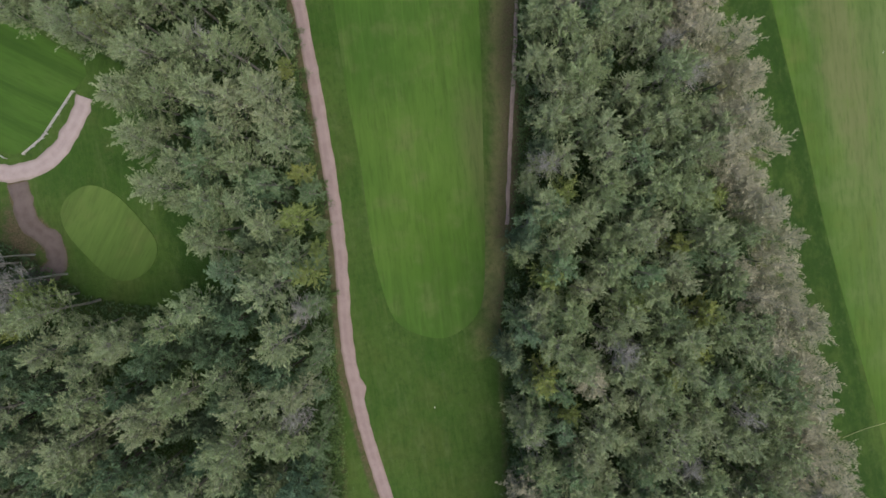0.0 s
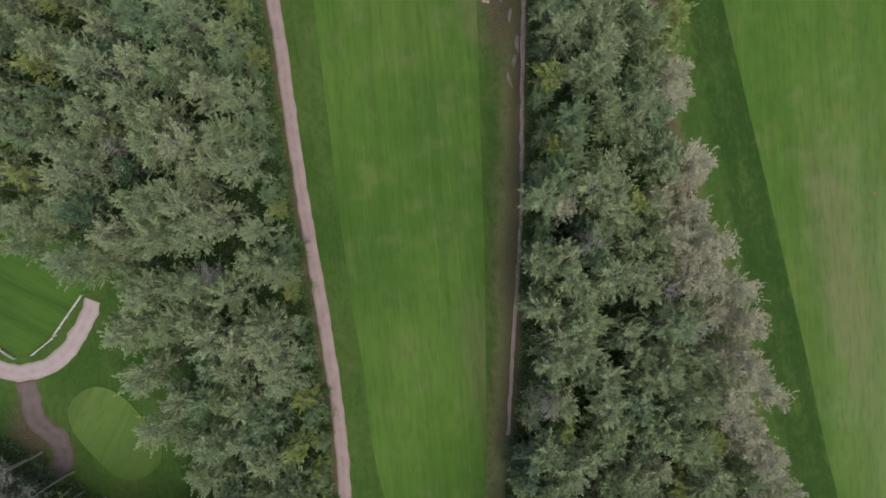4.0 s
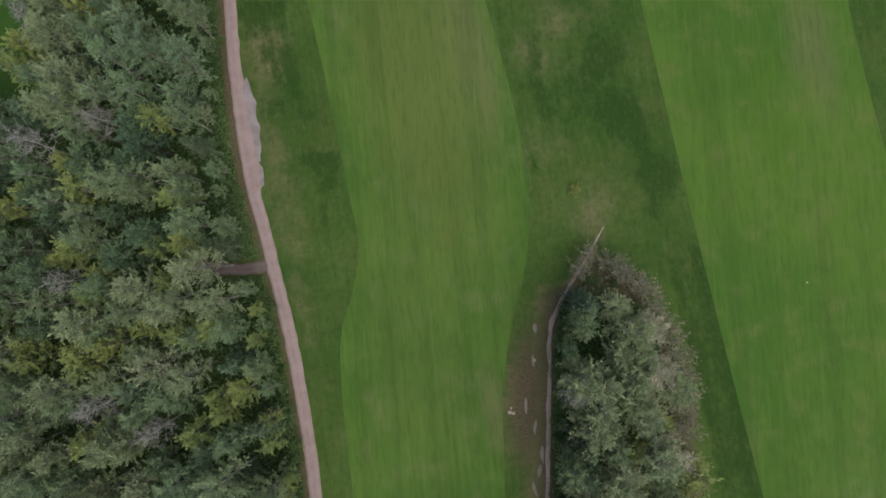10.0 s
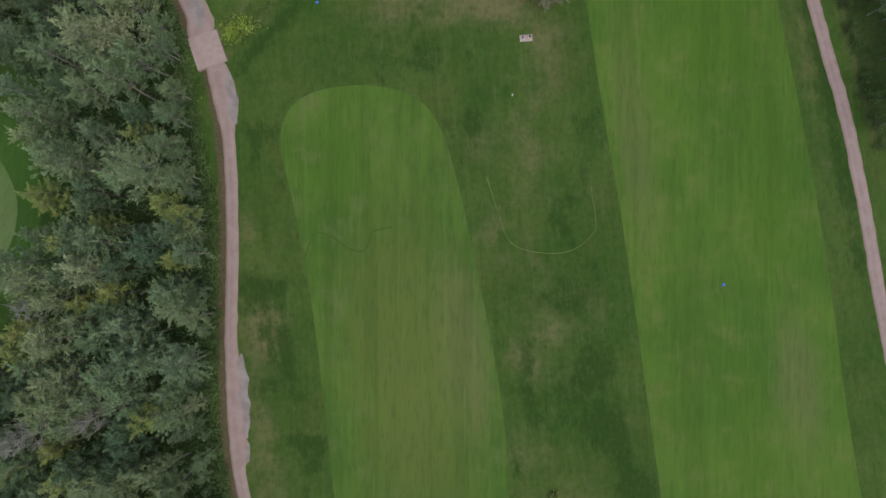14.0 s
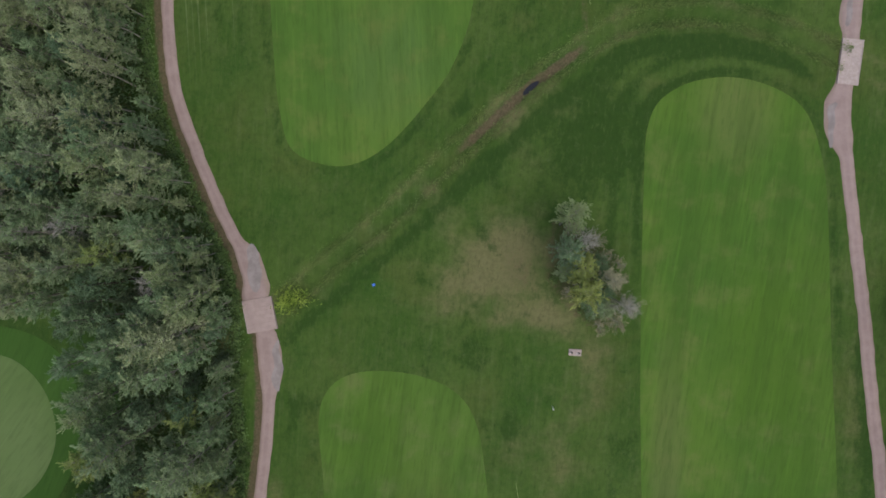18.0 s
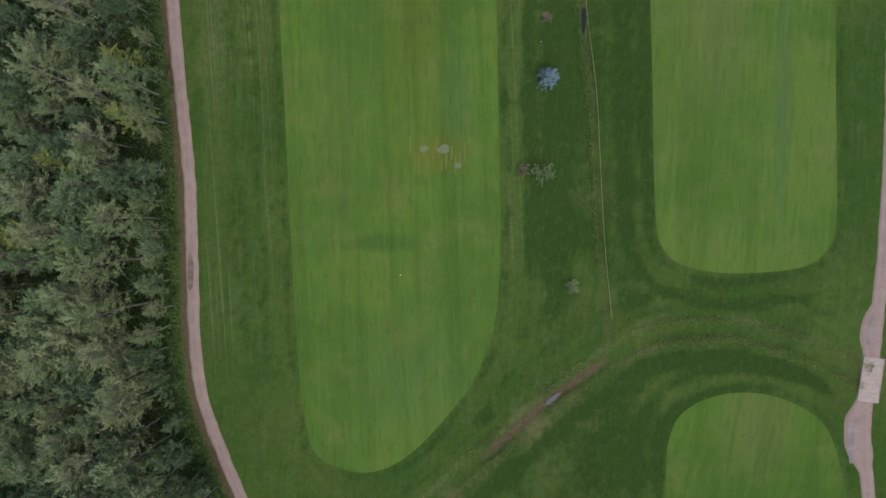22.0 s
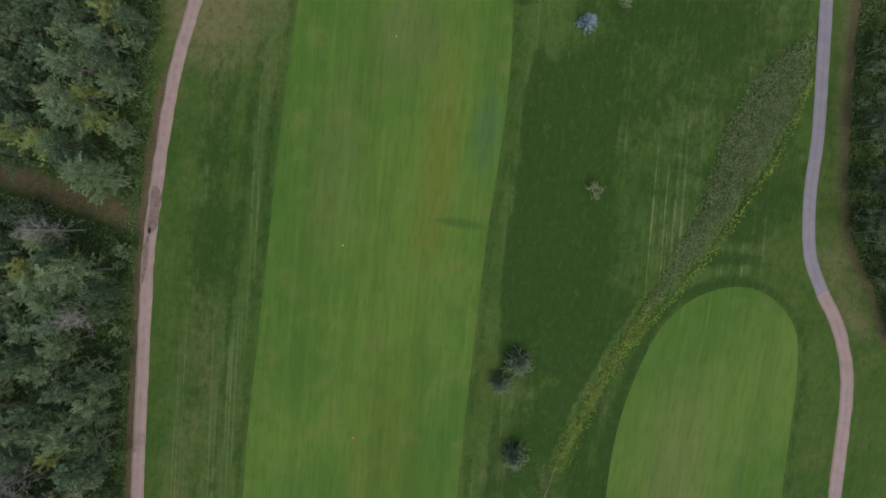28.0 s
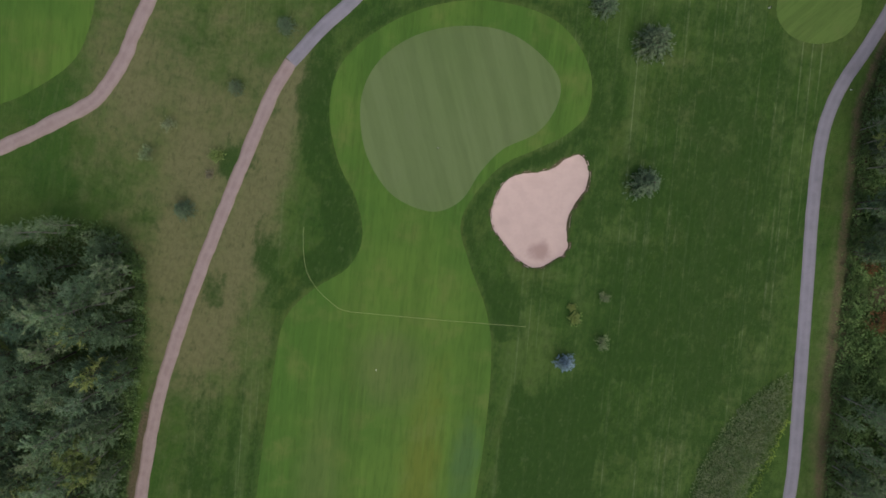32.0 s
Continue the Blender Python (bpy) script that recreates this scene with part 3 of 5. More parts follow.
def mesh_of(name, verts, faces, mat, flat=True):
    me = bpy.data.meshes.new(name)
    me.from_pydata(verts, [], faces)
    me.materials.append(mat)
    if not flat:
        me.polygons.foreach_set("use_smooth", [True] * len(me.polygons))
    me.update()
    return me


def part(name, me, parent, label=""):
    ob = new(name, me)
    ob.parent = parent
    return tagged(ob, label) if label else ob


# ---- ground: one sheet to the horizon ----
def ramp01(v, lo, hi):
    s = np.clip((v - lo) / (hi - lo), 0, 1)
    return s * s * (3 - 2 * s)


def spread(lo, hi, step, reach):
    far = [step * 1.6 ** k for k in range(1, 22)]
    out = np.cumsum(far)
    out = out[out < reach]
    return np.concatenate([lo - out[::-1], np.arange(lo, hi, step), hi + out])


gx, gy = spread(-118, 100, 0.8, 2500), spread(-75, 485, 0.8, 2500)
X, Y = np.meshgrid(gx, gy)
X, Y = X.ravel(), Y.ravel()
d_ditch, d_north = away(ditch, X, Y), away(ditch_north, X, Y)
d_bunker = away(bunker_rim, X, Y, True)
in_bunker = inside(bunker_rim, X, Y)
Z = -0.55 * (1 - ramp01(d_ditch, 0.5, 3.8)) * (1 - 0.7 * ramp01(X, 62, 70)) - np.where(Y < 300, 0.1, 0.3) * (1 - ramp01(d_north, 0.3, 1.5)) * (d_ditch > 2)
Z = np.where(in_bunker, -0.9 * ramp01(d_bunker, 0.0, 1.2) - 0.1, Z + 0.25 * (1 - ramp01(d_bunker, 0.4, 2.6)) * (X > 3))
wood_in = (inside(wood_west, X, Y) & (X > np.interp(Y, [-60, 0, 60, 120, 200, 300, 420], [-126, -120, -108, -100, -94, -94, -96])) & ~inside(clear_south, X, Y) & ~inside(clear_north, X, Y)) | inside(strip, X, Y) | inside(wood_east, X, Y) | inside(wood_southeast, X, Y)
d_wood = np.minimum.reduce([away(smooth(WOOD_EDGE, step=6), X, Y), away(strip, X, Y, True), away(wood_east, X, Y, True), away(wood_southeast, X, Y, True)])
west_verge = (X < np.interp(Y, path_west[:, 1], path_west[:, 0])) * (1 - ramp01(away(path_west, X, Y), 2.0, 3.1)) * (0.7 + 0.3 * ramp01(Y, 110, 140)) * ramp01(Y, -60, -40) * (1 - ramp01(Y, 375, 398))
bare = np.maximum(np.where(wood_in, 0.4, 0.5 * (1 - ramp01(d_wood, 0.4, 2.0)) * np.where(X < -30, 1 - ramp01(Y, 110, 140), 1)), 0.95 * west_verge)
in_gap = np.exp(-((Y - 359.6 + 0.2 * (X + 65)) / 3.0) ** 4) * (X < -56) * (X > -95)
bare = np.maximum(bare, 0.7 * in_gap)
in_copse = inside(copse, X, Y)
bare = np.maximum(bare, 0.5 * in_copse)


def blob(cx, cy, rx, ry, turn, amount):
    c, s = math.cos(radians(turn)), math.sin(radians(turn))
    u, v = (X - cx) * c + (Y - cy) * s, -(X - cx) * s + (Y - cy) * c
    return amount * np.exp(-(u / rx) ** 2 - (v / ry) ** 2)


dry, lush_shade = np.zeros(len(X)), np.zeros(len(X))
for line, reach in ((smooth(PATH_TEE_SPUR, step=2), 1.7), (smooth(PATH_SPUR, step=2), 0.9)):
    bare = np.maximum(bare, 1.05 * (1 - ramp01(away(line, X, Y), reach * 0.6, reach * 1.7)))
# dry or worn grass: centre, half lengths, turn, amount
for row in ((-2, 45, 3.5, 50, -14, 0.55), (1, 79, 4, 9, -14, 0.7), (23, 102, 5, 5, 0, 0.3), (13.5, 213.5, 8, 7, 30, 1.4), (7, 209, 7, 4, 25, 0.7), (23, 203, 8, 4, -40, 0.8),
            (2, 204, 9, 4, 0, 0.35), (-50, 427, 7, 22, -17, 0.75), (-63, 440, 10, 13, -20, 0.85), (-45, 403, 4, 18, -15, 0.75), (-38.5, 422, 4.5, 26, -14, 0.75), (-28.5, 152, 3.5, 12, 8, 0.8),
            (-31, 130, 3, 16, 6, 0.7), (24, 143, 5, 12, 5, 0.3), (-32, 105, 2.5, 14, 2, 0.6), (24, 112, 7, 7, 0, 0.2), (-42, 330, 4, 18, 0, 0.6), (-45, 306, 3, 10, 0, 0.4), (72, 365, 5, 9, 45, 0.6), (65.5, 405, 3, 32, 4, 1.0), (74, 356, 3, 9, 40, 0.6),
            (70, 320, 2, 14, 0, 0.4), (-37, 436, 3.5, 14, -15, 0.6), (-43, 390, 7, 16, -8, 0.5), (-52.5, 405, 3, 14, -5, 0.7), (44, 415, 8, 30, 3, 0.35), (36, 445, 10, 14, 3, 0.35), (76, 180, 2, 30, 4, 0.3), (-13, 0, 3.5, 30, -14, 0.35), (77, 200, 2, 20, -5, 0.3)):
    dry += blob(*row)
# long lush grass, and shade painted in the same dark green
# wood floor painted darker for the shade between the trees
lush_shade += 1.0 * wood_in
lush_shade += 0.5 * ramp01(X, 9, 13) * (1 - ramp01(X, 33, 37)) * ramp01(Y, 255, 275) * (1 - ramp01(Y, 350, 372))
lush_shade += 0.05 * ramp01(X, 12, 16) * (1 - ramp01(X, 36, 40)) * ramp01(Y, 100, 112) * (1 - ramp01(Y, 232, 245))
lush_shade += 0.2 * ramp01(-X, 19, 22) * (1 - ramp01(-X, 33, 37)) * ramp01(Y, 110, 120) * (1 - ramp01(Y, 195, 210))
# mower stripes in the rough
mown = ramp01(X - 25.8 - (391.2 - Y) * 0.06, -0.2, 0.8) * ramp01(Y, 345, 362) * (1 - ramp01(X, 54, 57)) + 0.6 * ramp01(-X, 33, 35) * (1 - ramp01(-X, 45, 48)) * ramp01(Y, 240, 260) + 0.5 * ramp01(X, 8, 10) * (1 - ramp01(X, 21, 23)) * ramp01(Y, 262, 275)
west_of_strip = away(smooth(STRIP_WEST, step=3), X, Y)
dry += 0.7 * (1 - ramp01(west_of_strip, 3.0, 7.0)) * (Y > -20) * (Y < 98)
dry += 0.95 * (1 - ramp01(away(strip_east, X, Y), 1.5, 5.5)) * (Y > -20)
bare = np.maximum(bare, 0.75 * (1 - ramp01(away(strip_east, X, Y), 1.5, 5.0)) * (Y > 30) * (X < 45))
lush_shade += 0.8 * inside(clear_north, X, Y)
lush_shade += 0.75 * ramp01(X, 31, 34) * (1 - ramp01(X, 40, 41)) * ramp01(105 - Y, 0, 15)
bare = np.maximum(bare, 0.6 * (1 - ramp01(west_of_strip, 1.8, 5.6)) * (Y > 0) * (Y < 98))
for row in ((24, 130, 5, 7, 0, 0.45), (33, 119, 3.5, 16, 8, 0.6), (28, 150, 7, 5, 0, 0.6), (31, 140, 4, 6, 20, 0.4), (-25, 145, 3, 10, 8, 0.55),
            (28, 228, 9, 8, 30, 0.6), (36, 238, 16, 5, 25, 0.5), (17, 270, 4, 22, 4, 0.6), (18, 305, 5, 22, 4, 0.5),
            (30, 300, 2.5, 45, 2, 0.5), (55, 375, 7, 14, -32, 0.5), (-26, 420, 4, 10, 0, 0.7), (-30, 440, 3, 12, 0, 0.55), (-40, 300, 4, 40, 3, 0.4), (-42, 360, 5, 30, 1, 0.5),
            # (-68, 16): lush grass plus painted tree shade, east in the tee clearing
            (-68, 16, 5, 13, 0, 1.3), (-76, 30, 6, 4, -30, 0.5), (-38, 260, 5, 20, 2, 0.3), (-30, 218, 6, 6, 40, 0.4), (78.5, 175, 3, 40, 4, 0.8), (10, 412, 6, 6, 0, 0.55), (19, 428, 3, 9, -15, 0.5), (-65, 420, 12, 6, 20, 0.35),
            (8, 228, 7, 5, 40, 0.4), (-60, 182, 5, 16, 0, 0.7), (-85, 150, 14, 8, 0, 0.5), (50, 252, 14, 3, 0, 0.35), (31, 348, 3, 16, -30, 0.4), (2, 198, 14, 4, 0, 0.4)):
    lush_shade += 1.1 * blob(*row)
lush_shade += blob(42, 425, 17, 66, 3, 0.95) + blob(48, 262, 18, 4, 0, 0.55) + blob(50, 250, 18, 3.5, 0, 0.6) + blob(30, 240, 9, 7, 30, 0.6) + blob(24, 398, 9, 42, 0, 0.5)
d_fair = np.minimum.reduce([away(smooth(f, True, 2.5), X, Y, True) for f in (F_FIRST, F_EAST, F_MAIN, F_NORTHEAST)])
hem = d_fair + 0.25 * np.sin(0.21 * Y + 1.3 * np.sin(0.13 * X))
rounds = np.where(Y < 200, 0.4, 1.0)
lush_shade += rounds * (0.55 * np.exp(-((hem - 1.1) / 0.9) ** 2) - 0.35 * np.exp(-((hem - 3.2) / 0.8) ** 2) + 0.3 * np.exp(-((hem - 5.3) / 0.8) ** 2) - 0.25 * np.exp(-((hem - 7.4) / 0.8) ** 2))
north_of = np.interp(X, ditch[:, 0], ditch[:, 1]) < Y
lush_shade += np.where(north_of, 0.35 * np.exp(-((d_ditch - 7.5) / 1.3) ** 2) + 0.3 * np.exp(-((d_ditch - 4.4) / 0.6) ** 2), 0.85 * np.exp(-((d_ditch - 5.2) / 1.5) ** 2)) * ramp01(X, -33, -22) * (1 - ramp01(X, 64, 70))
uncut = ramp01(X, 8.6, 9.8) * (1 - ramp01(X - 25.8 - (391.2 - Y) * 0.06, -0.5, 0.4)) * ramp01(Y, 335, 360) * (1 - ramp01(Y, 391, 401))
lush_shade += 1.05 * uncut
dry += 0.33 * ramp01(-X, 31, 36) * (1 - ramp01(-X, 66, 74)) * ramp01(Y, 384, 398)
lush_shade += 0.28 * ramp01(-X, 33.5, 35) * (1 - ramp01(-X, 46, 49)) * ramp01(Y, 335, 350) * (1 - ramp01(Y, 385, 398))
spots = np.random.default_rng(31)
for x0, x1, y0, y1, count in ((14, 37, 106, 196, 34), (-4, 36, 194, 244, 26), (-30, -20, 120, 190, 10), (9, 32, 265, 345, 16), (-70, -34, 395, 470, 22)):
    for _ in range(count):
        x, y, a, c, turn = spots.uniform(x0, x1), spots.uniform(y0, y1), spots.uniform(1.2, 4.5), spots.uniform(1.2, 6), spots.uniform(-30, 30)
        if spots.uniform() < 0.6:
            lush_shade += blob(x, y, a, c, turn, 0.6)
        else:
            dry += blob(x, y, a, c, turn, 0.45)
# dark ring painted round the green for the shading of its slopes
collar = away(smooth(F_MAIN, True, 2), X, Y, True)
lush_shade += 0.75 * np.exp(-((collar - 3.2) / 1.8) ** 2) * (Y > 404) * ~inside(smooth(F_MAIN, True, 2), X, Y)
bare = np.maximum(bare, 0.85 * (1 - ramp01(d_ditch, 0.4, 1.6)) * ramp01(X, 1, 8) * (1 - ramp01(X, 24, 31)))
lush_shade = np.where(d_ditch < 3, 0.2 * (1 - ramp01(d_ditch, 0.3, 0.9)), lush_shade)
dry += 0.5 * np.exp(-((d_ditch - 1.9) / 0.8) ** 2)
mown += 0.12 * (1 - ramp01(d_ditch, 1.5, 3.6))
mown += (1 - ramp01(d_north, 0.8, 2.2)) * ramp01(Y, 318, 324) * (1 - ramp01(Y, 356, 362))
lush_shade = np.where((d_north < 1.6) & (Y > 320), 0, lush_shade)
bare = np.maximum(bare, np.where(Y < 300, 0.5, 0.6) * (1 - ramp01(d_north, 0.2, 1.1)) * (Y < 322))
bare = np.maximum(bare, blob(3, 79, 4.2, 15, -14, 0.85))
bare = np.maximum(bare, blob(16, 211, 5, 9, 20, 0.45))
bare = np.maximum(bare, blob(73, 421, 5, 3, 0, 1.0))
bare = np.maximum(bare, 0.75 * np.exp(-((away(np.array(WOOD_EAST[1:10], float), X, Y) - 1.1) / 1.0) ** 2) * (X < 82) * (X > 60))
bare = np.maximum(bare, blob(-98.5, 21, 4.5, 8, 0, 0.85))
bare = np.where(in_bunker, 0.9, bare)
nx, ny = len(gx), len(gy)
idx = np.arange(nx * ny).reshape(ny, nx)
quads = np.stack([idx[:-1, :-1], idx[:-1, 1:], idx[1:, 1:], idx[1:, :-1]], -1).reshape(-1, 4)
gm = bpy.data.meshes.new("ground")
gm.vertices.add(nx * ny)
gm.vertices.foreach_set("co", np.stack([X, Y, Z], 1).astype(np.float32).ravel())
gm.loops.add(quads.size)
gm.loops.foreach_set("vertex_index", quads.ravel().astype(np.int32))
gm.polygons.add(len(quads))
gm.polygons.foreach_set("loop_start", np.arange(0, quads.size, 4, dtype=np.int32))
gm.polygons.foreach_set("loop_total", np.full(len(quads), 4, np.int32))
gm.polygons.foreach_set("use_smooth", np.ones(len(quads), bool))
gm.update()
cover = gm.attributes.new("cover", "FLOAT_COLOR", "POINT")
cover.data.foreach_set("color", np.stack([dry, lush_shade, bare, mown], 1).astype(np.float32).ravel())
gm.materials.append(ROUGH)
ground = tagged(new("ground", gm), "rough grass and leaf litter over flat golf course land", "ground", kind="structure")


# ---- mown surfaces and paths ----
def lay(name, outline, mat, z, label, category, step=1.2, skirt=0.12, wander=0.0):
    """A sheet of turf or sand with its own cut edge, laid on the ground."""
    ring = smooth(outline, True, step)
    if wander:
        for i in range(len(ring)):
            ring[i] += wander * np.array([noise.noise((*(ring[i] * 0.35), 1.0)), noise.noise((*(ring[i] * 0.35), 7.0))])
    bm = bmesh.new()
    top = [bm.verts.new((x, y, z)) for x, y in ring]
    low = [bm.verts.new((x, y, z - skirt)) for x, y in ring]
    n = len(ring)
    for i in range(n):
        bm.faces.new((top[i], low[i], low[(i + 1) % n], top[(i + 1) % n]))
    f = bm.faces.new(top)
    bmesh.ops.recalc_face_normals(bm, faces=bm.faces)
    if f.normal.z < 0:
        bmesh.ops.reverse_faces(bm, faces=bm.faces)
    bmesh.ops.triangulate(bm, faces=[f])
    me = bpy.data.meshes.new(name)
    bm.to_mesh(me)
    bm.free()
    me.materials.append(mat)
    return tagged(new(name, me), label, category, kind="structure")


def ribbon(name, line, width, mat, label, category, z=0.06, ragged=0.12, widen=(), step=1.0):
    """A path along a line, crowned, with ragged edges. widen: centre, reach, metres to the east and west."""
    c = smooth(line, step=step)
    t = np.gradient(c, axis=0)
    t /= np.linalg.norm(t, axis=1)[:, None]
    nrm = np.stack([t[:, 1], -t[:, 0]], 1)
    verts, faces, across = [], [], []
    lanes = (-1.08, -1, -0.6, -0.2, 0.2, 0.6, 1, 1.08)
    for i, (p, q) in enumerate(zip(c, nrm)):
        east = west = width / 2
        for wy, reach, de, dw in widen:
            k = math.exp(-((p[1] - wy) / reach) ** 4)
            east, west = east + de * k, west + dw * k
        east += ragged * noise.noise((p[0] * 0.5, p[1] * 0.5, 3.0)) * 2
        west += ragged * noise.noise((p[0] * 0.5, p[1] * 0.5, 9.0)) * 2
        for s in lanes:
            w = east if s > 0 else west
            xy = p + q * s * w
            verts.append((xy[0], xy[1], z + 0.03 * (1 - s * s) if abs(s) <= 1 else z - 0.12))
            across.append(s)
    k = len(lanes)
    for i in range(len(c) - 1):
        for j in range(k - 1):
            a = i * k + j
            faces.append((a, a + 1, a + k + 1, a + k))
    me = mesh_of(name, verts, faces, mat, False)
    at = me.attributes.new("across", "FLOAT", "POINT")
    at.data.foreach_set("value", across)
    return tagged(new(name, me), label, category, kind="structure")


lay("fairway_south", F_FIRST, FAIRWAY, 0.03, "mown green fairway with lengthwise mower streaks and a rounded end", "fairway")
lay("fairway_east", F_EAST, FAIRWAY_E, 0.03, "broad mown fairway with dry yellowish patches", "fairway")
lay("fairway_main", F_MAIN, FAIRWAY_C, 0.03, "long mown fairway that narrows to the apron of the green", "fairway")
lay("fairway_northeast", F_NORTHEAST, FAIRWAY_B, 0.03, "mown fairway with a rounded end beside the ditch", "fairway")
lay("fairway_northwest", F_NORTHWEST, FAIRWAY_C, 0.03, "mown grass beyond the curved gravel path", "fairway")
lay("lawn_west", LAWN_WEST, LAWN, 0.03, "striped mown lawn behind a low rail fence", "lawn")
lay("apron_west", APRON_WEST, APRON, 0.03, "darker apron round a putting green among trees", "apron")
lay("putting_green_main", PUTT, GREEN, 0.07, "pale close-mown putting green with faint diagonal stripes", "putting green", 0.8)
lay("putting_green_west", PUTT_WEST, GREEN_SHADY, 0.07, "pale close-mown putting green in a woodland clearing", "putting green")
lay("putting_green_northeast", PUTT_NORTHEAST, TEE, 0.06, "small round practice green beside the asphalt path", "putting green")
lay("tee_box_west", TEE_WEST, TEE, 0.18, "oval raised tee box of short grass among trees", "tee box", 0.8, 0.3)
ribbon("path_west", PATH_WEST, 2.25, GRAVEL, "pinkish gravel cart path along the wood", "path", ragged=0.1,
       widen=((137, 9, 0.9, 0), (128.5, 2.0, 0.9, 0), (194, 5.5, 1.6, 0.5), (210, 4.5, 2.0, 0.1), (205, 2.5, 0.9, 0.9), (-20, 1.2, 0.8, 0)))
ribbon("path_west_paved", PATH_WEST_PAVED, 2.3, ASPHALT, "grey asphalt end of the cart path", "path", ragged=0.03)
ribbon("path_east", PATH_EAST, 2.3, GRAVEL, "pinkish gravel cart path beside the east fairway", "path", ragged=0.1,
       widen=((238, 5, 0.35, 2.0), (257, 3.5, 0.1, 1.3), (248, 6, 0.35, 0.35)))
ribbon("path_east_paved", PATH_EAST_PAVED, 2.2, ASPHALT, "grey asphalt cart path under the eastern trees", "path", ragged=0.03)
ribbon("path_northwest", PATH_NORTHWEST, 2.5, GRAVEL, "pale gravel path curving past rough grass", "path")
ribbon("path_tee", PATH_TEE, 3.0, GRAVEL_PALE, "pale gravel path to the tee box", "path", ragged=0.3)
ribbon("path_spur", PATH_SPUR, 1.9, TRACK, "worn dirt track leading from the gravel path into the wood", "path", 0.04, ragged=0.3)
ribbon("path_tee_spur", PATH_TEE_SPUR, 3.6, TRACK, "worn dirt track turning off the gravel path by the tee", "path", 0.04, ragged=0.45)
ribbon("trail", TRAIL, 0.75, DIRT, "narrow bare foot trail along the tree strip", "trail", 0.03, ragged=0.14, widen=((106, 10, -0.17, -0.17),))

# bunker: a sand bowl inside the turf lip
rings = [(1.0, -0.02), (0.985, -0.22), (0.9, -0.42), (0.72, -0.55), (0.45, -0.6), (0.18, -0.62)]
mid_b = bunker_rim.mean(0)
verts = [(*(mid_b + (q - mid_b) * s), z + 0.05 * noise.noise((q[0] * s, q[1] * s, 2.0))) for s, z in rings for q in bunker_rim]
m = len(bunker_rim)
faces = [(r * m + i, r * m + (i + 1) % m, (r + 1) * m + (i + 1) % m, (r + 1) * m + i) for r in range(len(rings) - 1) for i in range(m)]
verts.append((*mid_b, -0.62))
faces += [((len(rings) - 1) * m + i, (len(rings) - 1) * m + (i + 1) % m, len(verts) - 1) for i in range(m)]
tagged(new("sand_bunker", mesh_of("sand_bunker", verts, faces, SAND, False)), "kidney-shaped bunker of pale pinkish sand below the green", "bunker", kind="structure")


# ---- trees ----
def tube(verts, faces, line, r0, r1, sides=5):
    base = len(verts)
    line = [np.array(p, float) for p in line]
    n = len(line)
    for i, p in enumerate(line):
        d = line[min(i + 1, n - 1)] - line[max(i - 1, 0)]
        d /= np.linalg.norm(d) + 1e-9
        u = np.cross(d, (1, 0, 0) if abs(d[0]) < 0.8 else (0, 1, 0))
        u /= np.linalg.norm(u)
        v = np.cross(d, u)
        r = r0 + (r1 - r0) * i / (n - 1)
        for k in range(sides):
            a = 2 * math.pi * k / sides
            verts.append(tuple(p + r * (math.cos(a) * u + math.sin(a) * v)))
    for i in range(n - 1):
        for k in range(sides):
            a, b = base + i * sides + k, base + i * sides + (k + 1) % sides
            faces.append((a, b, b + sides, a + sides))
    faces.append(tuple(base + (n - 1) * sides + k for k in range(sides)))


def leaves(rng, centres, ways, size, thin=0.36, up=1.5, spray=0.42):
    """One small folded blade for each centre, drawn out along its way."""
    n = len(centres)
    u = ways + rng.normal(0, spray, (n, 3))
    u /= np.linalg.norm(u, axis=1)[:, None]
    w = rng.normal(0, 0.75, (n, 3)) + np.array([0, 0, up])
    v = np.cross(u, w)
    v /= np.linalg.norm(v, axis=1)[:, None] + 1e-9
    s = size * rng.uniform(0.6, 1.4, n)[:, None]
    a, b = u * s * 0.5, v * s * 0.5 * thin
    q = np.stack([centres - a, centres + b, centres + a, centres - b], 1)
    return q.reshape(-1, 3), np.arange(4 * n).reshape(n, 4)


def quad_mesh(name, co, quads, mat):
    me = bpy.data.meshes.new(name)
    me.vertices.add(len(co))
    me.vertices.foreach_set("co", co.astype(np.float32).ravel())
    me.loops.add(quads.size)
    me.loops.foreach_set("vertex_index", quads.ravel().astype(np.int32))
    me.polygons.add(len(quads))
    me.polygons.foreach_set("loop_start", np.arange(0, quads.size, 4, dtype=np.int32))
    me.polygons.foreach_set("loop_total", np.full(len(quads), 4, np.int32))
    me.materials.append(mat)
    me.update()
    return me


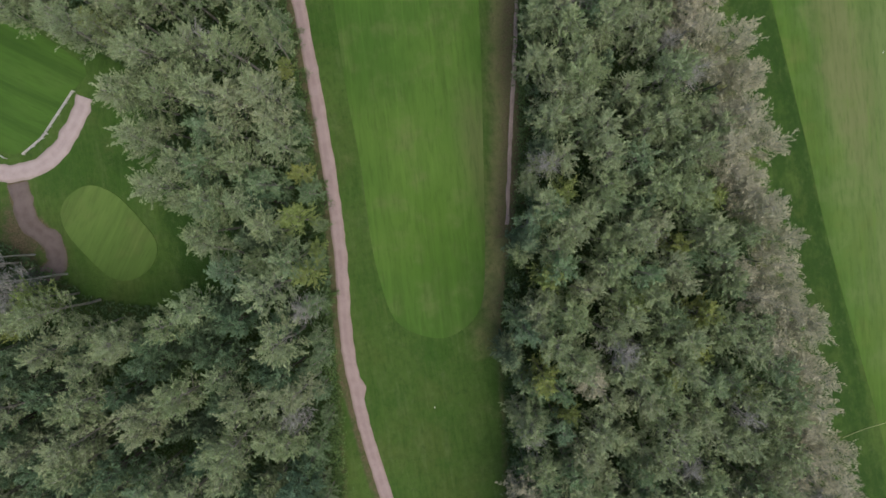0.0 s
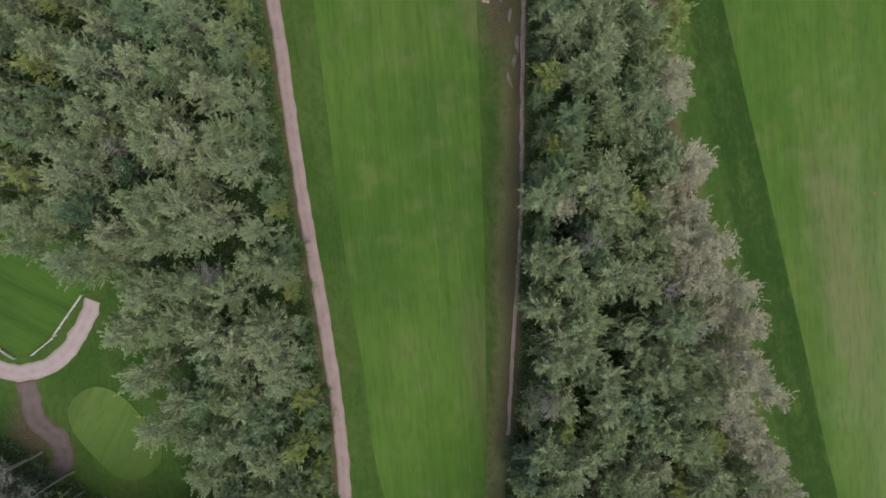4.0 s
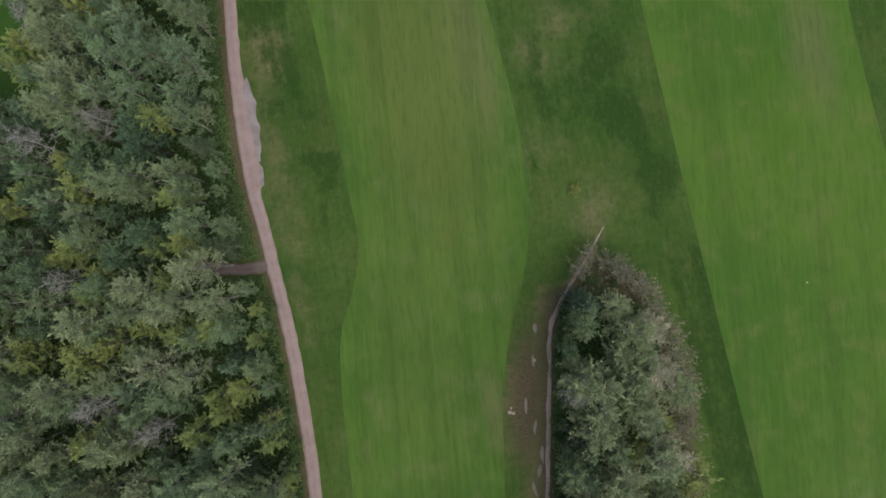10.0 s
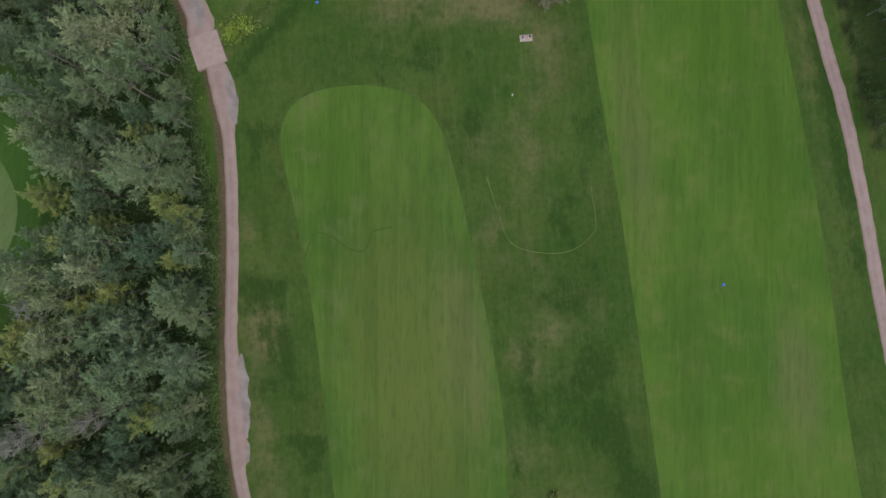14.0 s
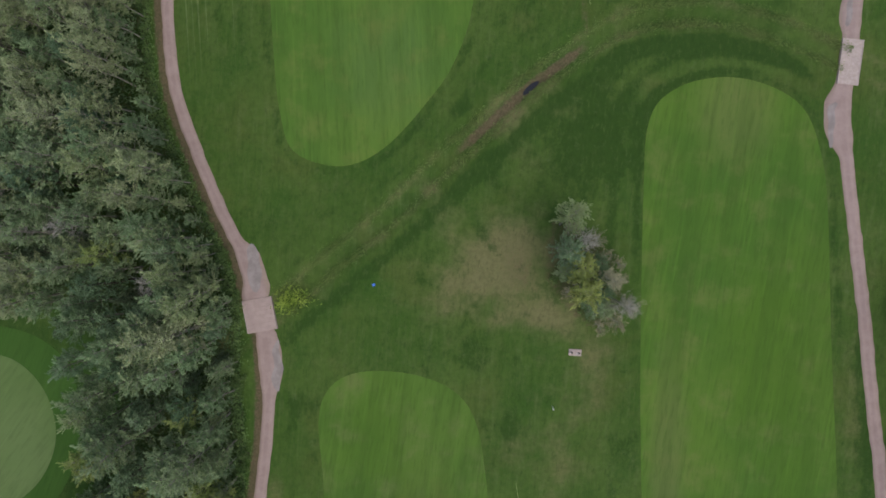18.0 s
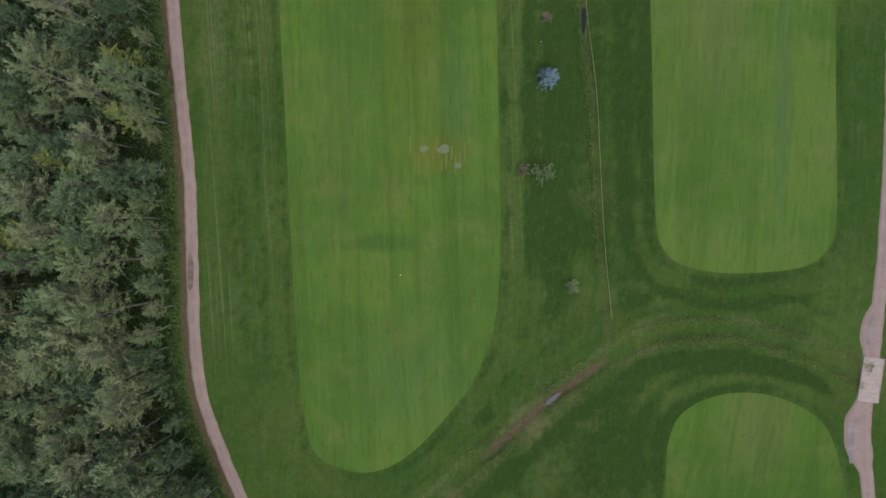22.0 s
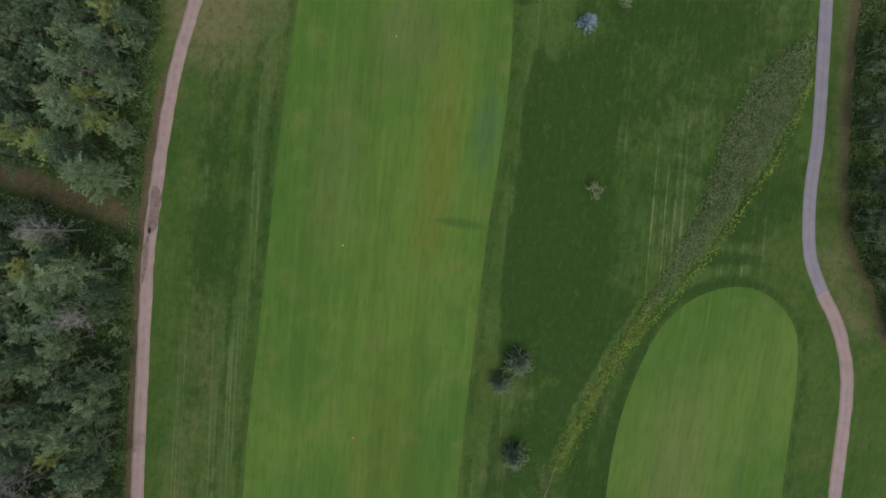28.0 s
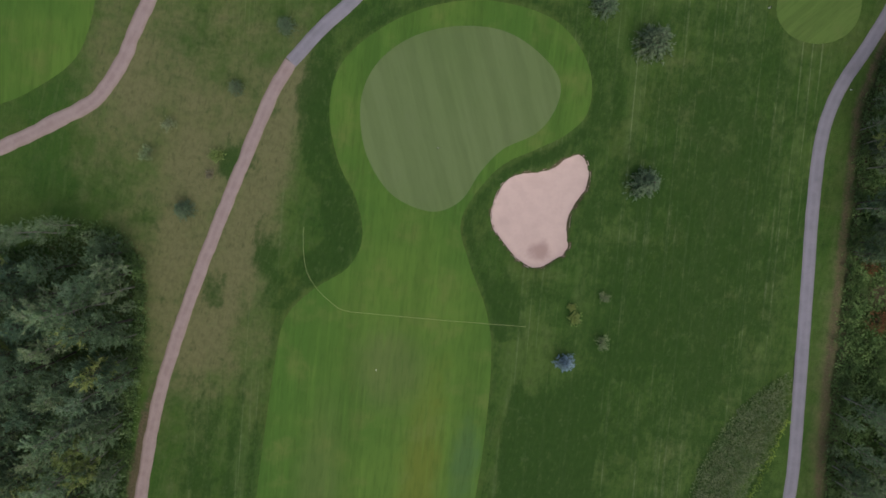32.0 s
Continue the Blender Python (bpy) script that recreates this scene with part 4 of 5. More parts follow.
def broadleaf(name, seed, height, crown, start, limbs, sprays, per, size, leaf, bark_mat, label, category, group, loose=0.14):
    """A tree: bent tapering trunk, limbs that sweep upwards, and leafy sprays that rise from the limbs like plumes."""
    rng = np.random.default_rng(seed)
    verts, faces = [], []
    lean = rng.normal(0, 0.025, 2)
    axis = [np.array([lean[0] * z + 0.12 * math.sin(z * 0.5 + seed), lean[1] * z + 0.12 * math.cos(z * 0.43 + seed), z]) for z in np.linspace(0, height * 0.96, 9)]
    tube(verts, faces, axis, 0.011 * height, 0.03, 7)
    cs, ws = [], []
    for i in range(limbs):
        g = (i + rng.uniform(0, 0.8)) / limbs
        z = (start + (1 - start) * g * 0.94) * height * 0.96
        k = min(z / (height * 0.96) * 8, 7.99)
        root = axis[int(k)] + (axis[int(k) + 1] - axis[int(k)]) * (k - int(k))
        a = i * 2.4 + rng.uniform(-0.5, 0.5)
        out = np.array([math.cos(a), math.sin(a), 0])
        reach = crown * (0.72 + 0.28 * min(1, g / 0.2)) * (1 - 0.74 * g ** 1.5) * rng.uniform(0.7, 1.12)
        tip = root + out * reach + np.array([0, 0, reach * rng.uniform(0.45, 1.0) + 0.5])
        bend = (root + tip) / 2 + (out - np.array([0, 0, 0.7])) * 0.13 * reach
        tube(verts, faces, [root, bend, tip], 0.03 + 0.012 * reach / crown, 0.01, 4)
        for c in range(sprays):
            s = 0.34 + 0.66 * (c + rng.uniform(0, 1)) / sprays
            q = (1 - s) ** 2 * root + 2 * s * (1 - s) * bend + s * s * tip + rng.normal(0, 0.07 * crown, 3)
            d = out * rng.uniform(0.2, 0.9) + np.array([0, 0, 0.75]) + rng.normal(0, 0.36, 3)
            d /= np.linalg.norm(d)
            long = rng.uniform(0.75, 1.5) * (0.4 + crown * 0.24)
            tube(verts, faces, [q - d * 0.2, q + d * long], 0.018, 0.007, 3)
            n = int(per * rng.uniform(0.6, 1.35))
            t = rng.uniform(0, 1.05, n)[:, None]
            cs.append(q + d * long * t + rng.normal(0, loose, (n, 3)) * (1.35 - 0.8 * t) * (0.5 + 0.17 * crown))
            ws.append(np.tile(d + out * 0.25, (n, 1)))
    root_ob = new(name)
    part("trunk", mesh_of("trunk", verts, faces, bark_mat, False), root_ob)
    co, qd = leaves(rng, np.vstack(cs), np.vstack(ws), size, 0.38, 1.5, 0.36)
    part("crown", quad_mesh("crown", co, qd, leaf), root_ob)
    return tagged(root_ob, label, category, group)


def bare_tree(name, seed, height, crown, label, group):
    """A leafless bleached tree: trunk, limbs, and forked twigs."""
    rng = np.random.default_rng(seed)
    verts, faces = [], []
    axis = [np.array([0.1 * math.sin(z * 0.4 + seed), 0.1 * math.cos(z * 0.5), z]) for z in np.linspace(0, height, 8)]
    tube(verts, faces, axis, 0.012 * height, 0.03, 6)
    tv, tf = [], []
    for i in range(26):
        g = (i + rng.uniform(0, 1)) / 26
        z = height * (0.45 + 0.52 * g)
        root = np.array([0, 0, z])
        a, reach = i * 2.4 + rng.uniform(-0.5, 0.5), crown * (1 - 0.65 * g) * rng.uniform(0.7, 1.2)
        tip = root + np.array([math.cos(a) * reach, math.sin(a) * reach, reach * rng.uniform(0.3, 0.9)])
        mid = (root + tip) / 2 - np.array([0, 0, 0.1 * reach])
        tube(verts, faces, [root, mid, tip], 0.045, 0.016, 4)
        for _ in range(8):
            s = rng.uniform(0.35, 1)
            p = (1 - s) ** 2 * root + 2 * s * (1 - s) * mid + s * s * tip
            w = (tip - root) * 0.4 + rng.normal(0, 0.32 * reach, 3) + np.array([0, 0, 0.3])
            q = p + w * rng.uniform(0.5, 1.0)
            tube(tv, tf, [p, q], 0.03, 0.014, 3)
            for _ in range(3):
                tube(tv, tf, [p * 0.4 + q * 0.6, q + rng.normal(0, 0.4, 3)], 0.018, 0.010, 3)
    root_ob = new(name)
    k = len(verts)
    part("trunk", mesh_of("trunk", verts + tv, faces + [tuple(i + k for i in f) for f in tf], BARK_DEAD, False), root_ob)
    return tagged(root_ob, label, "dead tree", group)


def conifer(name, seed, height, crown, leaf, label, category, group, tiers=16, per=60, size=0.34):
    """A spruce: straight trunk, whorls of drooping boughs, needle sprays along them."""
    rng = np.random.default_rng(seed)
    verts, faces = [], []
    tube(verts, faces, [(0, 0, 0), (0.02, 0.02, height * 0.5), (0, 0, height)], 0.013 * height + 0.03, 0.015, 6)
    cs, ws = [], []
    for i in range(tiers):
        g = (i + 0.3) / tiers
        z = height * (0.06 + 0.93 * g)
        boughs = 9 if g < 0.7 else 6
        for k in range(boughs):
            a = k * 2 * math.pi / boughs + i * 0.7 + rng.uniform(-0.2, 0.2)
            reach = crown * (1 - g) ** 0.8 * rng.uniform(0.75, 1.15) + 0.1
            way = np.array([math.cos(a), math.sin(a), -0.28 + 0.5 * g])
            tube(verts, faces, [(0, 0, z), tuple(np.array([0, 0, z]) + way * reach)], 0.03, 0.01, 3)
            n = max(3, int(per * reach / crown / boughs * 2))
            s = rng.uniform(0.15, 1.05, n)[:, None]
            cs.append(np.array([0, 0, z]) + way * reach * s + rng.normal(0, 0.07 * crown, (n, 3)))
            ws.append(np.tile(way, (n, 1)))
    root_ob = new(name)
    part("trunk", mesh_of("trunk", verts, faces, BARK_DARK, False), root_ob)
    co, qd = leaves(rng, np.vstack(cs), np.vstack(ws), size, 0.45, 1.6)
    part("crown", quad_mesh("crown", co, qd, leaf), root_ob)
    return tagged(root_ob, label, category, group)


def bush(name, seed, height, crown, leaf, label, category, group, stems=16, per=30, size=0.36):
    """A shrub: many stems from one foot, leaf clumps at their ends."""
    rng = np.random.default_rng(seed)
    verts, faces, cs, ws = [], [], [], []
    for i in range(stems):
        a, r = i * 2.4 + rng.uniform(-0.4, 0.4), crown * math.sqrt((i + 0.5) / stems) * rng.uniform(0.75, 1.1)
        tip = np.array([math.cos(a) * r, math.sin(a) * r, height * (1 - 0.6 * (r / crown) ** 2) * rng.uniform(0.7, 1.1)])
        tube(verts, faces, [(0.08 * math.cos(a), 0.08 * math.sin(a), 0), tuple(tip * np.array([0.5, 0.5, 0.6])), tuple(tip)], 0.03, 0.008, 3)
        for s in (0.6, 0.85, 1.0):
            n = int(per / 3 * rng.uniform(0.6, 1.4)) + 1
            cs.append(tip * np.array([s, s, 0.4 + 0.6 * s]) + rng.normal(0, 0.17 * crown, (n, 3)))
            ws.append(np.tile(tip / np.linalg.norm(tip), (n, 1)))
    c = np.vstack(cs)
    c[:, 2] = np.abs(c[:, 2]) + 0.05
    root_ob = new(name)
    part("stem", mesh_of("stem", verts, faces, BARK_DARK, False), root_ob)
    co, qd = leaves(rng, c, np.vstack(ws), size)
    part("foliage", quad_mesh("foliage", co, qd, leaf), root_ob)
    return tagged(root_ob, label, category, group)


def plant(proto, x, y, rng, scale=(0.85, 1.15), z=-0.03):
    s = rng.uniform(*scale)
    proto_scale = proto.scale.copy()
    proto.scale = (s * rng.uniform(0.9, 1.1), s * rng.uniform(0.9, 1.1), s)
    ob = copy_thing(proto, pose(x, y, z, rng.normal(0, 1.5), rng.normal(0, 1.5), rng.uniform(0, 360)))
    proto.scale = proto_scale
    return ob


def retire(proto):
    for o in (*proto.children_recursive, proto):
        bpy.data.objects.remove(o)


GW = "trees of the west wood"
ASPENS = [broadleaf("aspen_tree" if i < 3 else "balsam_poplar_tree", 10 + i, 18.5 + i * 0.6, 3.0 + 0.15 * i, 0.34, 31, 6, 20, 0.36, LEAF_OLIVE, BARK_PALE,
                    "tall aspen with thin grey-olive late-summer foliage and pale branches" if i < 3 else "broad balsam poplar with dull olive foliage and pale limbs", "tree", GW) for i in range(5)]
BIRCHES = [broadleaf("birch_tree" if i < 2 else "willow_tree", 40 + i, 17 + i, 2.95, 0.28, 30, 6, 20, 0.36, LEAF_GREEN, BARK_PALE,
                     "birch with mid-green foliage and a pale trunk" if i < 2 else "tall willow with mid-green plumes of foliage", "tree", GW) for i in range(4)]
YELLOWS = [broadleaf("poplar_tree", 60 + i, 16.5 + i, 2.85, 0.3, 29, 6, 20, 0.36, LEAF_YELLOW, BARK_PALE,
                     "poplar turning yellow-green at the edge of the wood", "tree", GW) for i in range(2)]
DEEPS = [broadleaf("alder_tree", 50 + i, 16.5 + i, 2.95, 0.24, 30, 6, 20, 0.36, LEAF_DEEP, BARK_DARK,
                   "alder with dense deep green foliage", "tree", GW) for i in range(3)]
PALES = [broadleaf("grey_poplar_tree", 70 + i, 17.5 + i, 3.1, 0.28, 30, 6, 22, 0.3, LEAF_PALE, BARK_DEAD,
                   "poplar with thin pale withered foliage on the edge of the strip", "tree", GW, 0.18) for i in range(2)]
SCRUB = [broadleaf("dry_scrub", 160 + i, 4.5 + i, 2.1, 0.12, 15, 4, 11, 0.3, LEAF_TAN, BARK_DEAD, "thin withered scrub tree with tan-grey twigs", "shrub", "dry scrub", 0.22) for i in range(2)]
SPRUCES = [conifer("spruce_tree", 80 + i, 16 + 1.5 * i, 3.0, LEAF_SPRUCE, "dark blue-green spruce standing among the aspens", "tree", GW, 20, 80, 0.5) for i in range(2)]
DEADS = [bare_tree("dead_tree", 90 + i, 18 + i, 2.6, "leafless bleached tree with pale forked twigs", GW) for i in range(3)]
SHRUBS = [bush("shrub", 110 + i, 2.4 + 0.6 * i, 1.7 + 0.3 * i, LEAF_SHRUB, "low bright green shrub at the foot of the trees", "shrub", "undergrowth shrubs") for i in range(3)]
SAPLINGS = [broadleaf("sapling", 130 + i, 8 + i, 2.0, 0.2, 13, 4, 13, 0.42, LEAF_GREEN, BARK_DARK, "slender young tree with green foliage", "tree", "young trees", 0.2) for i in range(2)]


def scatter(poly, spacing, seed, margin=0.0, holes=()):
    """Jittered places inside an outline, clear of its edge and of the holes."""
    rng = np.random.default_rng(seed)
    lo, hi = poly.min(0), poly.max(0)
    ys = np.arange(lo[1], hi[1], spacing * 0.87)
    pts = np.array([(x + (spacing / 2 if k % 2 else 0), y) for k, y in enumerate(ys) for x in np.arange(lo[0], hi[0], spacing)])
    pts = pts + rng.uniform(-0.38, 0.38, pts.shape) * spacing
    x, y = pts[:, 0], pts[:, 1]
    keep = inside(poly, x, y)
    if margin:
        keep &= away(poly, x, y, True) > margin
    for h in holes:
        keep &= ~inside(h, x, y)
    return pts[keep], rng


# the west wood: seen as far as the lens reaches to the west
def west_limit(y):
    return np.interp(y, [-60, 0, 60, 120, 200, 300, 420], [-122, -116, -104, -96, -90, -90, -92])


pts, rng = scatter(wood_west, 4.8, 1, 1.5, (clear_south, clear_north))
spur, teep = smooth(PATH_SPUR, step=2), smooth(PATH_TEE, step=2)
keep = (pts[:, 0] > west_limit(pts[:, 1])) & (pts[:, 1] > -62) & (away(spur, pts[:, 0], pts[:, 1]) > np.where(pts[:, 0] > -42.5, 2.6, 0.8)) & (away(teep, pts[:, 0], pts[:, 1]) > 2.6) & (np.abs(pts[:, 1] - 359.6 + 0.2 * (pts[:, 0] + 65)) > 4.2)
for x, y in pts[keep]:
    n = noise.noise((x * 0.03, y * 0.03, 5.0)) * 0.6 + rng.uniform(-0.5, 0.5)
    r = rng.uniform()
    greenish = np.interp(y, [60, 130, 190, 215, 320, 345], [0.25, 0.65, 0.6, 0.42, 0.45, 0.9])
    low_corner = y < 4 and x < -52
    if r < 0.035:
        kind, sc = DEADS, (0.85, 1.05)
    elif r < (0.2 if low_corner else 0.12 if 172 < y < 225 else 0.10):
        kind, sc = SPRUCES, (0.6, 1.0)
    elif r < 0.10 + (0.36 if 88 < y < 130 else 0.16 if 80 < y < 185 else 0.14 if y > 345 else 0.05):
        kind, sc = YELLOWS, (0.75, 1.0)
    elif rng.uniform() < np.interp(y, [60, 120, 160, 215, 260, 330, 350, 420], [0.06, 0.22, 0.3, 0.25, 0.18, 0.25, 0.65, 0.72]) + (0.5 if low_corner else 0):
        kind, sc = DEEPS, (0.8, 1.12)
    elif n * 0.5 + 0.5 < greenish + 0.04:
        kind, sc = BIRCHES, (0.8, 1.15)
    else:
        kind, sc = ASPENS, (0.85, 1.15)
    plant(kind[rng.integers(len(kind))], x, y, rng, sc)

for x, y in ((-59.6, 8.5), (-59.2, 13.2), (-59.4, 18.0), (-60.8, 23.0)):
    plant(ASPENS[rng.integers(5)], x, y, rng, (0.95, 1.08))
for x, y in ((-93.0, 9.6), (-92.0, 12.6), (-96.6, 17.4), (-95.0, 6.4), (-97.4, 12.2)):
    plant(DEADS[rng.integers(3)], x, y, rng, (0.8, 1.0))

# the tree strip between the first two fairways
pts, rng = scatter(strip, 4.25, 2, 0.6)
for x, y in pts[pts[:, 1] > -66]:
    r = rng.uniform()
    edge = away(strip_east, np.array([x]), np.array([y]))[0]
    kind = PALES if (y < 40 and edge < 8 and r > (0.12 if edge < 5 else 0.45)) or (y >= 40 and edge < 4.5 and r > 0.55) else DEADS if r < 0.025 else SPRUCES if r < 0.07 else YELLOWS if r < 0.12 else BIRCHES if r < 0.27 else PALES if r < 0.30 else ASPENS
    plant(kind[rng.integers(len(kind))], x, y, rng, (0.86, 1.08))

for x, y in smooth(STRIP_WEST, step=1.0)[::3]:
    if y > -60:
        plant((BIRCHES + ASPENS + SAPLINGS)[rng.integers(11)], x + 1.9 + rng.normal(0, 0.5), y + rng.normal(0, 0.7), rng, (0.45, 0.72))
# dry scrub round the northern tip of the strip
for x, y in smooth([(28.6, 68), (29.4, 79), (28.8, 87), (26.2, 94), (21.4, 99), (17.0, 99.5)], step=1.0)[::2]:
    plant(SCRUB[rng.integers(2)], x + rng.normal(0, 0.5), y + rng.normal(0, 0.6), rng, (0.9, 1.45))

# woods beyond the east paths
for poly, seed in ((wood_east, 3), (wood_southeast, 4)):
    pts, rng = scatter(poly, 4.4, seed, 0.9)
    for x, y in pts[pts[:, 0] < 96]:
        if 402 < y < 425 and x < 84:
            continue
        r = rng.uniform()
        kind = SPRUCES if r < 0.16 else ASPENS if r < 0.24 else YELLOWS if r < 0.45 else DEEPS if r < 0.6 else BIRCHES
        plant(kind[rng.integers(len(kind))], x, y, rng, (0.5, 0.8))

# the copse on the dry bank
rng = np.random.default_rng(5)
for x, y, kind, sc in ((23.3, 219.2, ASPENS, 0.86), (22.6, 215.0, BIRCHES, 0.92), (25.8, 212.0, YELLOWS, 0.95), (25.9, 208.4, YELLOWS, 1.04), (32.2, 206.2, DEADS, 0.82), (31.0, 210.0, PALES, 0.7),
                       (28.8, 208.0, DEEPS, 0.74), (28.6, 212.6, DEEPS, 0.62), (26.6, 216.6, DEADS, 0.74), (23.4, 210.8, ASPENS, 0.6), (29.8, 204.6, ASPENS, 0.6), (27.4, 205.2, BIRCHES, 0.66)):
    plant(kind[rng.integers(len(kind))], x, y, rng, (sc, sc * 1.02))
for x, y in ((33.5, 209.5), (34.6, 205.0), (33.0, 202.0), (30.0, 201.2), (31.0, 213.6), (24.4, 207.0), (29.4, 216.4), (25.2, 218.4), (33.4, 212.4)):
    plant(SCRUB[rng.integers(2)], x, y, rng, (0.6, 0.95))
for x, y in ((24.4, 211.6), (27.2, 207.0), (29.8, 206.6), (28.0, 203.2), (32.0, 204.0), (25.0, 214.6), (22.2, 209.4), (27.4, 210.4), (30.2, 210.8)):
    plant(SHRUBS[rng.integers(3)], x, y, rng, (0.6, 0.95))

# undergrowth along the wood's edges and under its gaps
rng = np.random.default_rng(6)
for line, off in ((smooth(WOOD_EDGE, step=1.0)[::4], -0.5), (smooth(STRIP_WEST, step=1.0)[::4], 0.9), (smooth(STRIP_EAST, step=1.0)[::4], 0.3), (smooth(WOOD_EAST[1:11], step=1.0)[::3], 0.9), (smooth(WOOD_EAST[1:11], step=1.0)[1::3], 2.6), (smooth(WOOD_SOUTHEAST[:4], step=1.0)[::3], 0.8)):
    for x, y in line:
        if -60 < y < 480 and x > -85 and rng.uniform() < 0.85 and away(spur, np.array([x]), np.array([y]))[0] > 1.8:
            plant(SHRUBS[rng.integers(3)], x + off + rng.normal(0, 0.5), y + rng.normal(0, 0.8), rng, (0.45, 0.95))
for x, y in smooth(WOOD_EDGE, step=1.0)[::3]:
    if -60 < y < 414 and away(spur, np.array([x]), np.array([y]))[0] > 3 and abs(y - 359.5) > 4:
        kind = SAPLINGS + BIRCHES + (YELLOWS if y < 135 else DEEPS if y > 335 else ASPENS[:2])
        plant(kind[rng.integers(len(kind))], x - 1.5 + rng.normal(0, 0.6), y + rng.normal(0, 1.0), rng, (0.42, 0.78))
for x, y in smooth(WOOD_EAST[1:11], step=1.0)[::3]:
    if not 402 < y < 425:
        plant((SAPLINGS + YELLOWS + BIRCHES + DEEPS)[rng.integers(11)], x + 1.0 + rng.normal(0, 0.6), y + rng.normal(0, 0.9), rng, (0.42, 0.72))
for _ in range(34):
    plant(SHRUBS[rng.integers(3)], 67 + rng.uniform(0, 14), rng.uniform(403, 414), rng, (0.4, 0.8))

# undergrowth that closes the floor of the woods; gap shade is in LEAF_UNDER's colour
rng = np.random.default_rng(16)


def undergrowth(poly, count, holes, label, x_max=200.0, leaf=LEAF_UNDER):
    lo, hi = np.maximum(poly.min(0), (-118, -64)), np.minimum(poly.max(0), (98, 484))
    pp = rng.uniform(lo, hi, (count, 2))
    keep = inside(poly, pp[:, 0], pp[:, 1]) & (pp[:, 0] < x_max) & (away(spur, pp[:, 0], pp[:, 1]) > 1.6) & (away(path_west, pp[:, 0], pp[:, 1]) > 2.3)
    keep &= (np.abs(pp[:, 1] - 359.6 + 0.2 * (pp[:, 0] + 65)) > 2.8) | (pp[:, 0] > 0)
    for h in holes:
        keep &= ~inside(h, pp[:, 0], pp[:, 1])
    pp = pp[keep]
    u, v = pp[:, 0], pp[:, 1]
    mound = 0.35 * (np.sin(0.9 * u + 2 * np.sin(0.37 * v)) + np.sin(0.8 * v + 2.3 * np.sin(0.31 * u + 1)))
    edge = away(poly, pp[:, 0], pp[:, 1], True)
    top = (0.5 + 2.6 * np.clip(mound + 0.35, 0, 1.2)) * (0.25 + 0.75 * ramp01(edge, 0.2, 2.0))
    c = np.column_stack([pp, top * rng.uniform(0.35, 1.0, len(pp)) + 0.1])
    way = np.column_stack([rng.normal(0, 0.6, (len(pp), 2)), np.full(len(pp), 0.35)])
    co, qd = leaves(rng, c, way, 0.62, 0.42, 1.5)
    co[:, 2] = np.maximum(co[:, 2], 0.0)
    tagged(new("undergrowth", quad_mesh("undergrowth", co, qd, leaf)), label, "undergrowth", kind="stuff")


def edge_growth(line, shift, label):
    hem = smooth(line, step=0.02)
    hem = hem[(hem[:, 1] > -60) & (hem[:, 1] < 470) & (hem[:, 0] > -75)]
    hem = hem + rng.normal(0, 0.75, hem.shape) + np.array([shift, 0])
    hem = hem[(away(path_west[::2], hem[:, 0], hem[:, 1]) > 2.1) & (away(spur, hem[:, 0], hem[:, 1]) > 1.7)]
    tall = rng.uniform(0.1, 1.0, len(hem)) * (0.7 + 1.1 * (np.sin(0.8 * hem[:, 1] + 2 * np.sin(0.33 * hem[:, 1])) > 0))
    co, qd = leaves(rng, np.column_stack([hem, tall]), np.column_stack([rng.normal(0, 0.6, (len(hem), 2)), np.full(len(hem), 0.4)]), 0.42, 0.42, 1.5)
    co[:, 2] = np.maximum(co[:, 2], 0.0)
    tagged(new("edge_undergrowth", quad_mesh("edge_undergrowth", co, qd, LEAF_SHRUB)), label, "undergrowth", kind="stuff")


edge_growth(WOOD_EDGE, -0.5, "low bright green growth along the edge of the west wood")
edge_growth(STRIP_WEST[2:], 0.9, "low bright green growth along the foot trail")
edge_growth(WOOD_EAST[1:10], 1.2, "low bright green growth along the eastern wood")
undergrowth(wood_west, 330000, (clear_south, clear_north), "green undergrowth on the floor of the west wood, its shade painted into the leaf colour")
undergrowth(strip, 80000, (), "green undergrowth on the floor of the tree strip, its shade painted into the leaf colour")
undergrowth(wood_east, 45000, (), "green undergrowth below the eastern trees", 97, LEAF_SHRUB)


# ---- single shrubs and small spruces on the rough ----
GS = "shrubs on the rough"
BLUE_SPRUCES = conifer("blue_spruce", 201, 4.2, 1.75, LEAF_BLUE, "small silver-blue spruce in the rough", "spruce", GS, 12, 60, 0.34)
SMALL_SPRUCE = conifer("small_spruce", 202, 6.0, 2.4, LEAF_SPRUCE, "dense dark green spruce in the rough", "spruce", GS, 14, 90, 0.4)
TAN_SHRUB = bush("withered_shrub", 203, 1.8, 1.4, LEAF_TAN, "withered tan shrub in the rough", "shrub", GS)
GREY_SHRUB = bush("grey_green_shrub", 204, 2.6, 1.8, LEAF_OLIVE, "loose grey-green shrub in the rough", "shrub", GS)
GOLD_SHRUB = bush("yellow_green_shrub", 205, 1.2, 1.2, LEAF_YELLOW, "low yellow-green shrub in the grass", "shrub", GS)
RUST_SHRUB = bush("rust_red_shrub", 206, 3.5, 2.6, LEAF_RUST, "rust-red shrub at the edge of the eastern wood", "shrub", GS, 22, 40)
rng = np.random.default_rng(9)
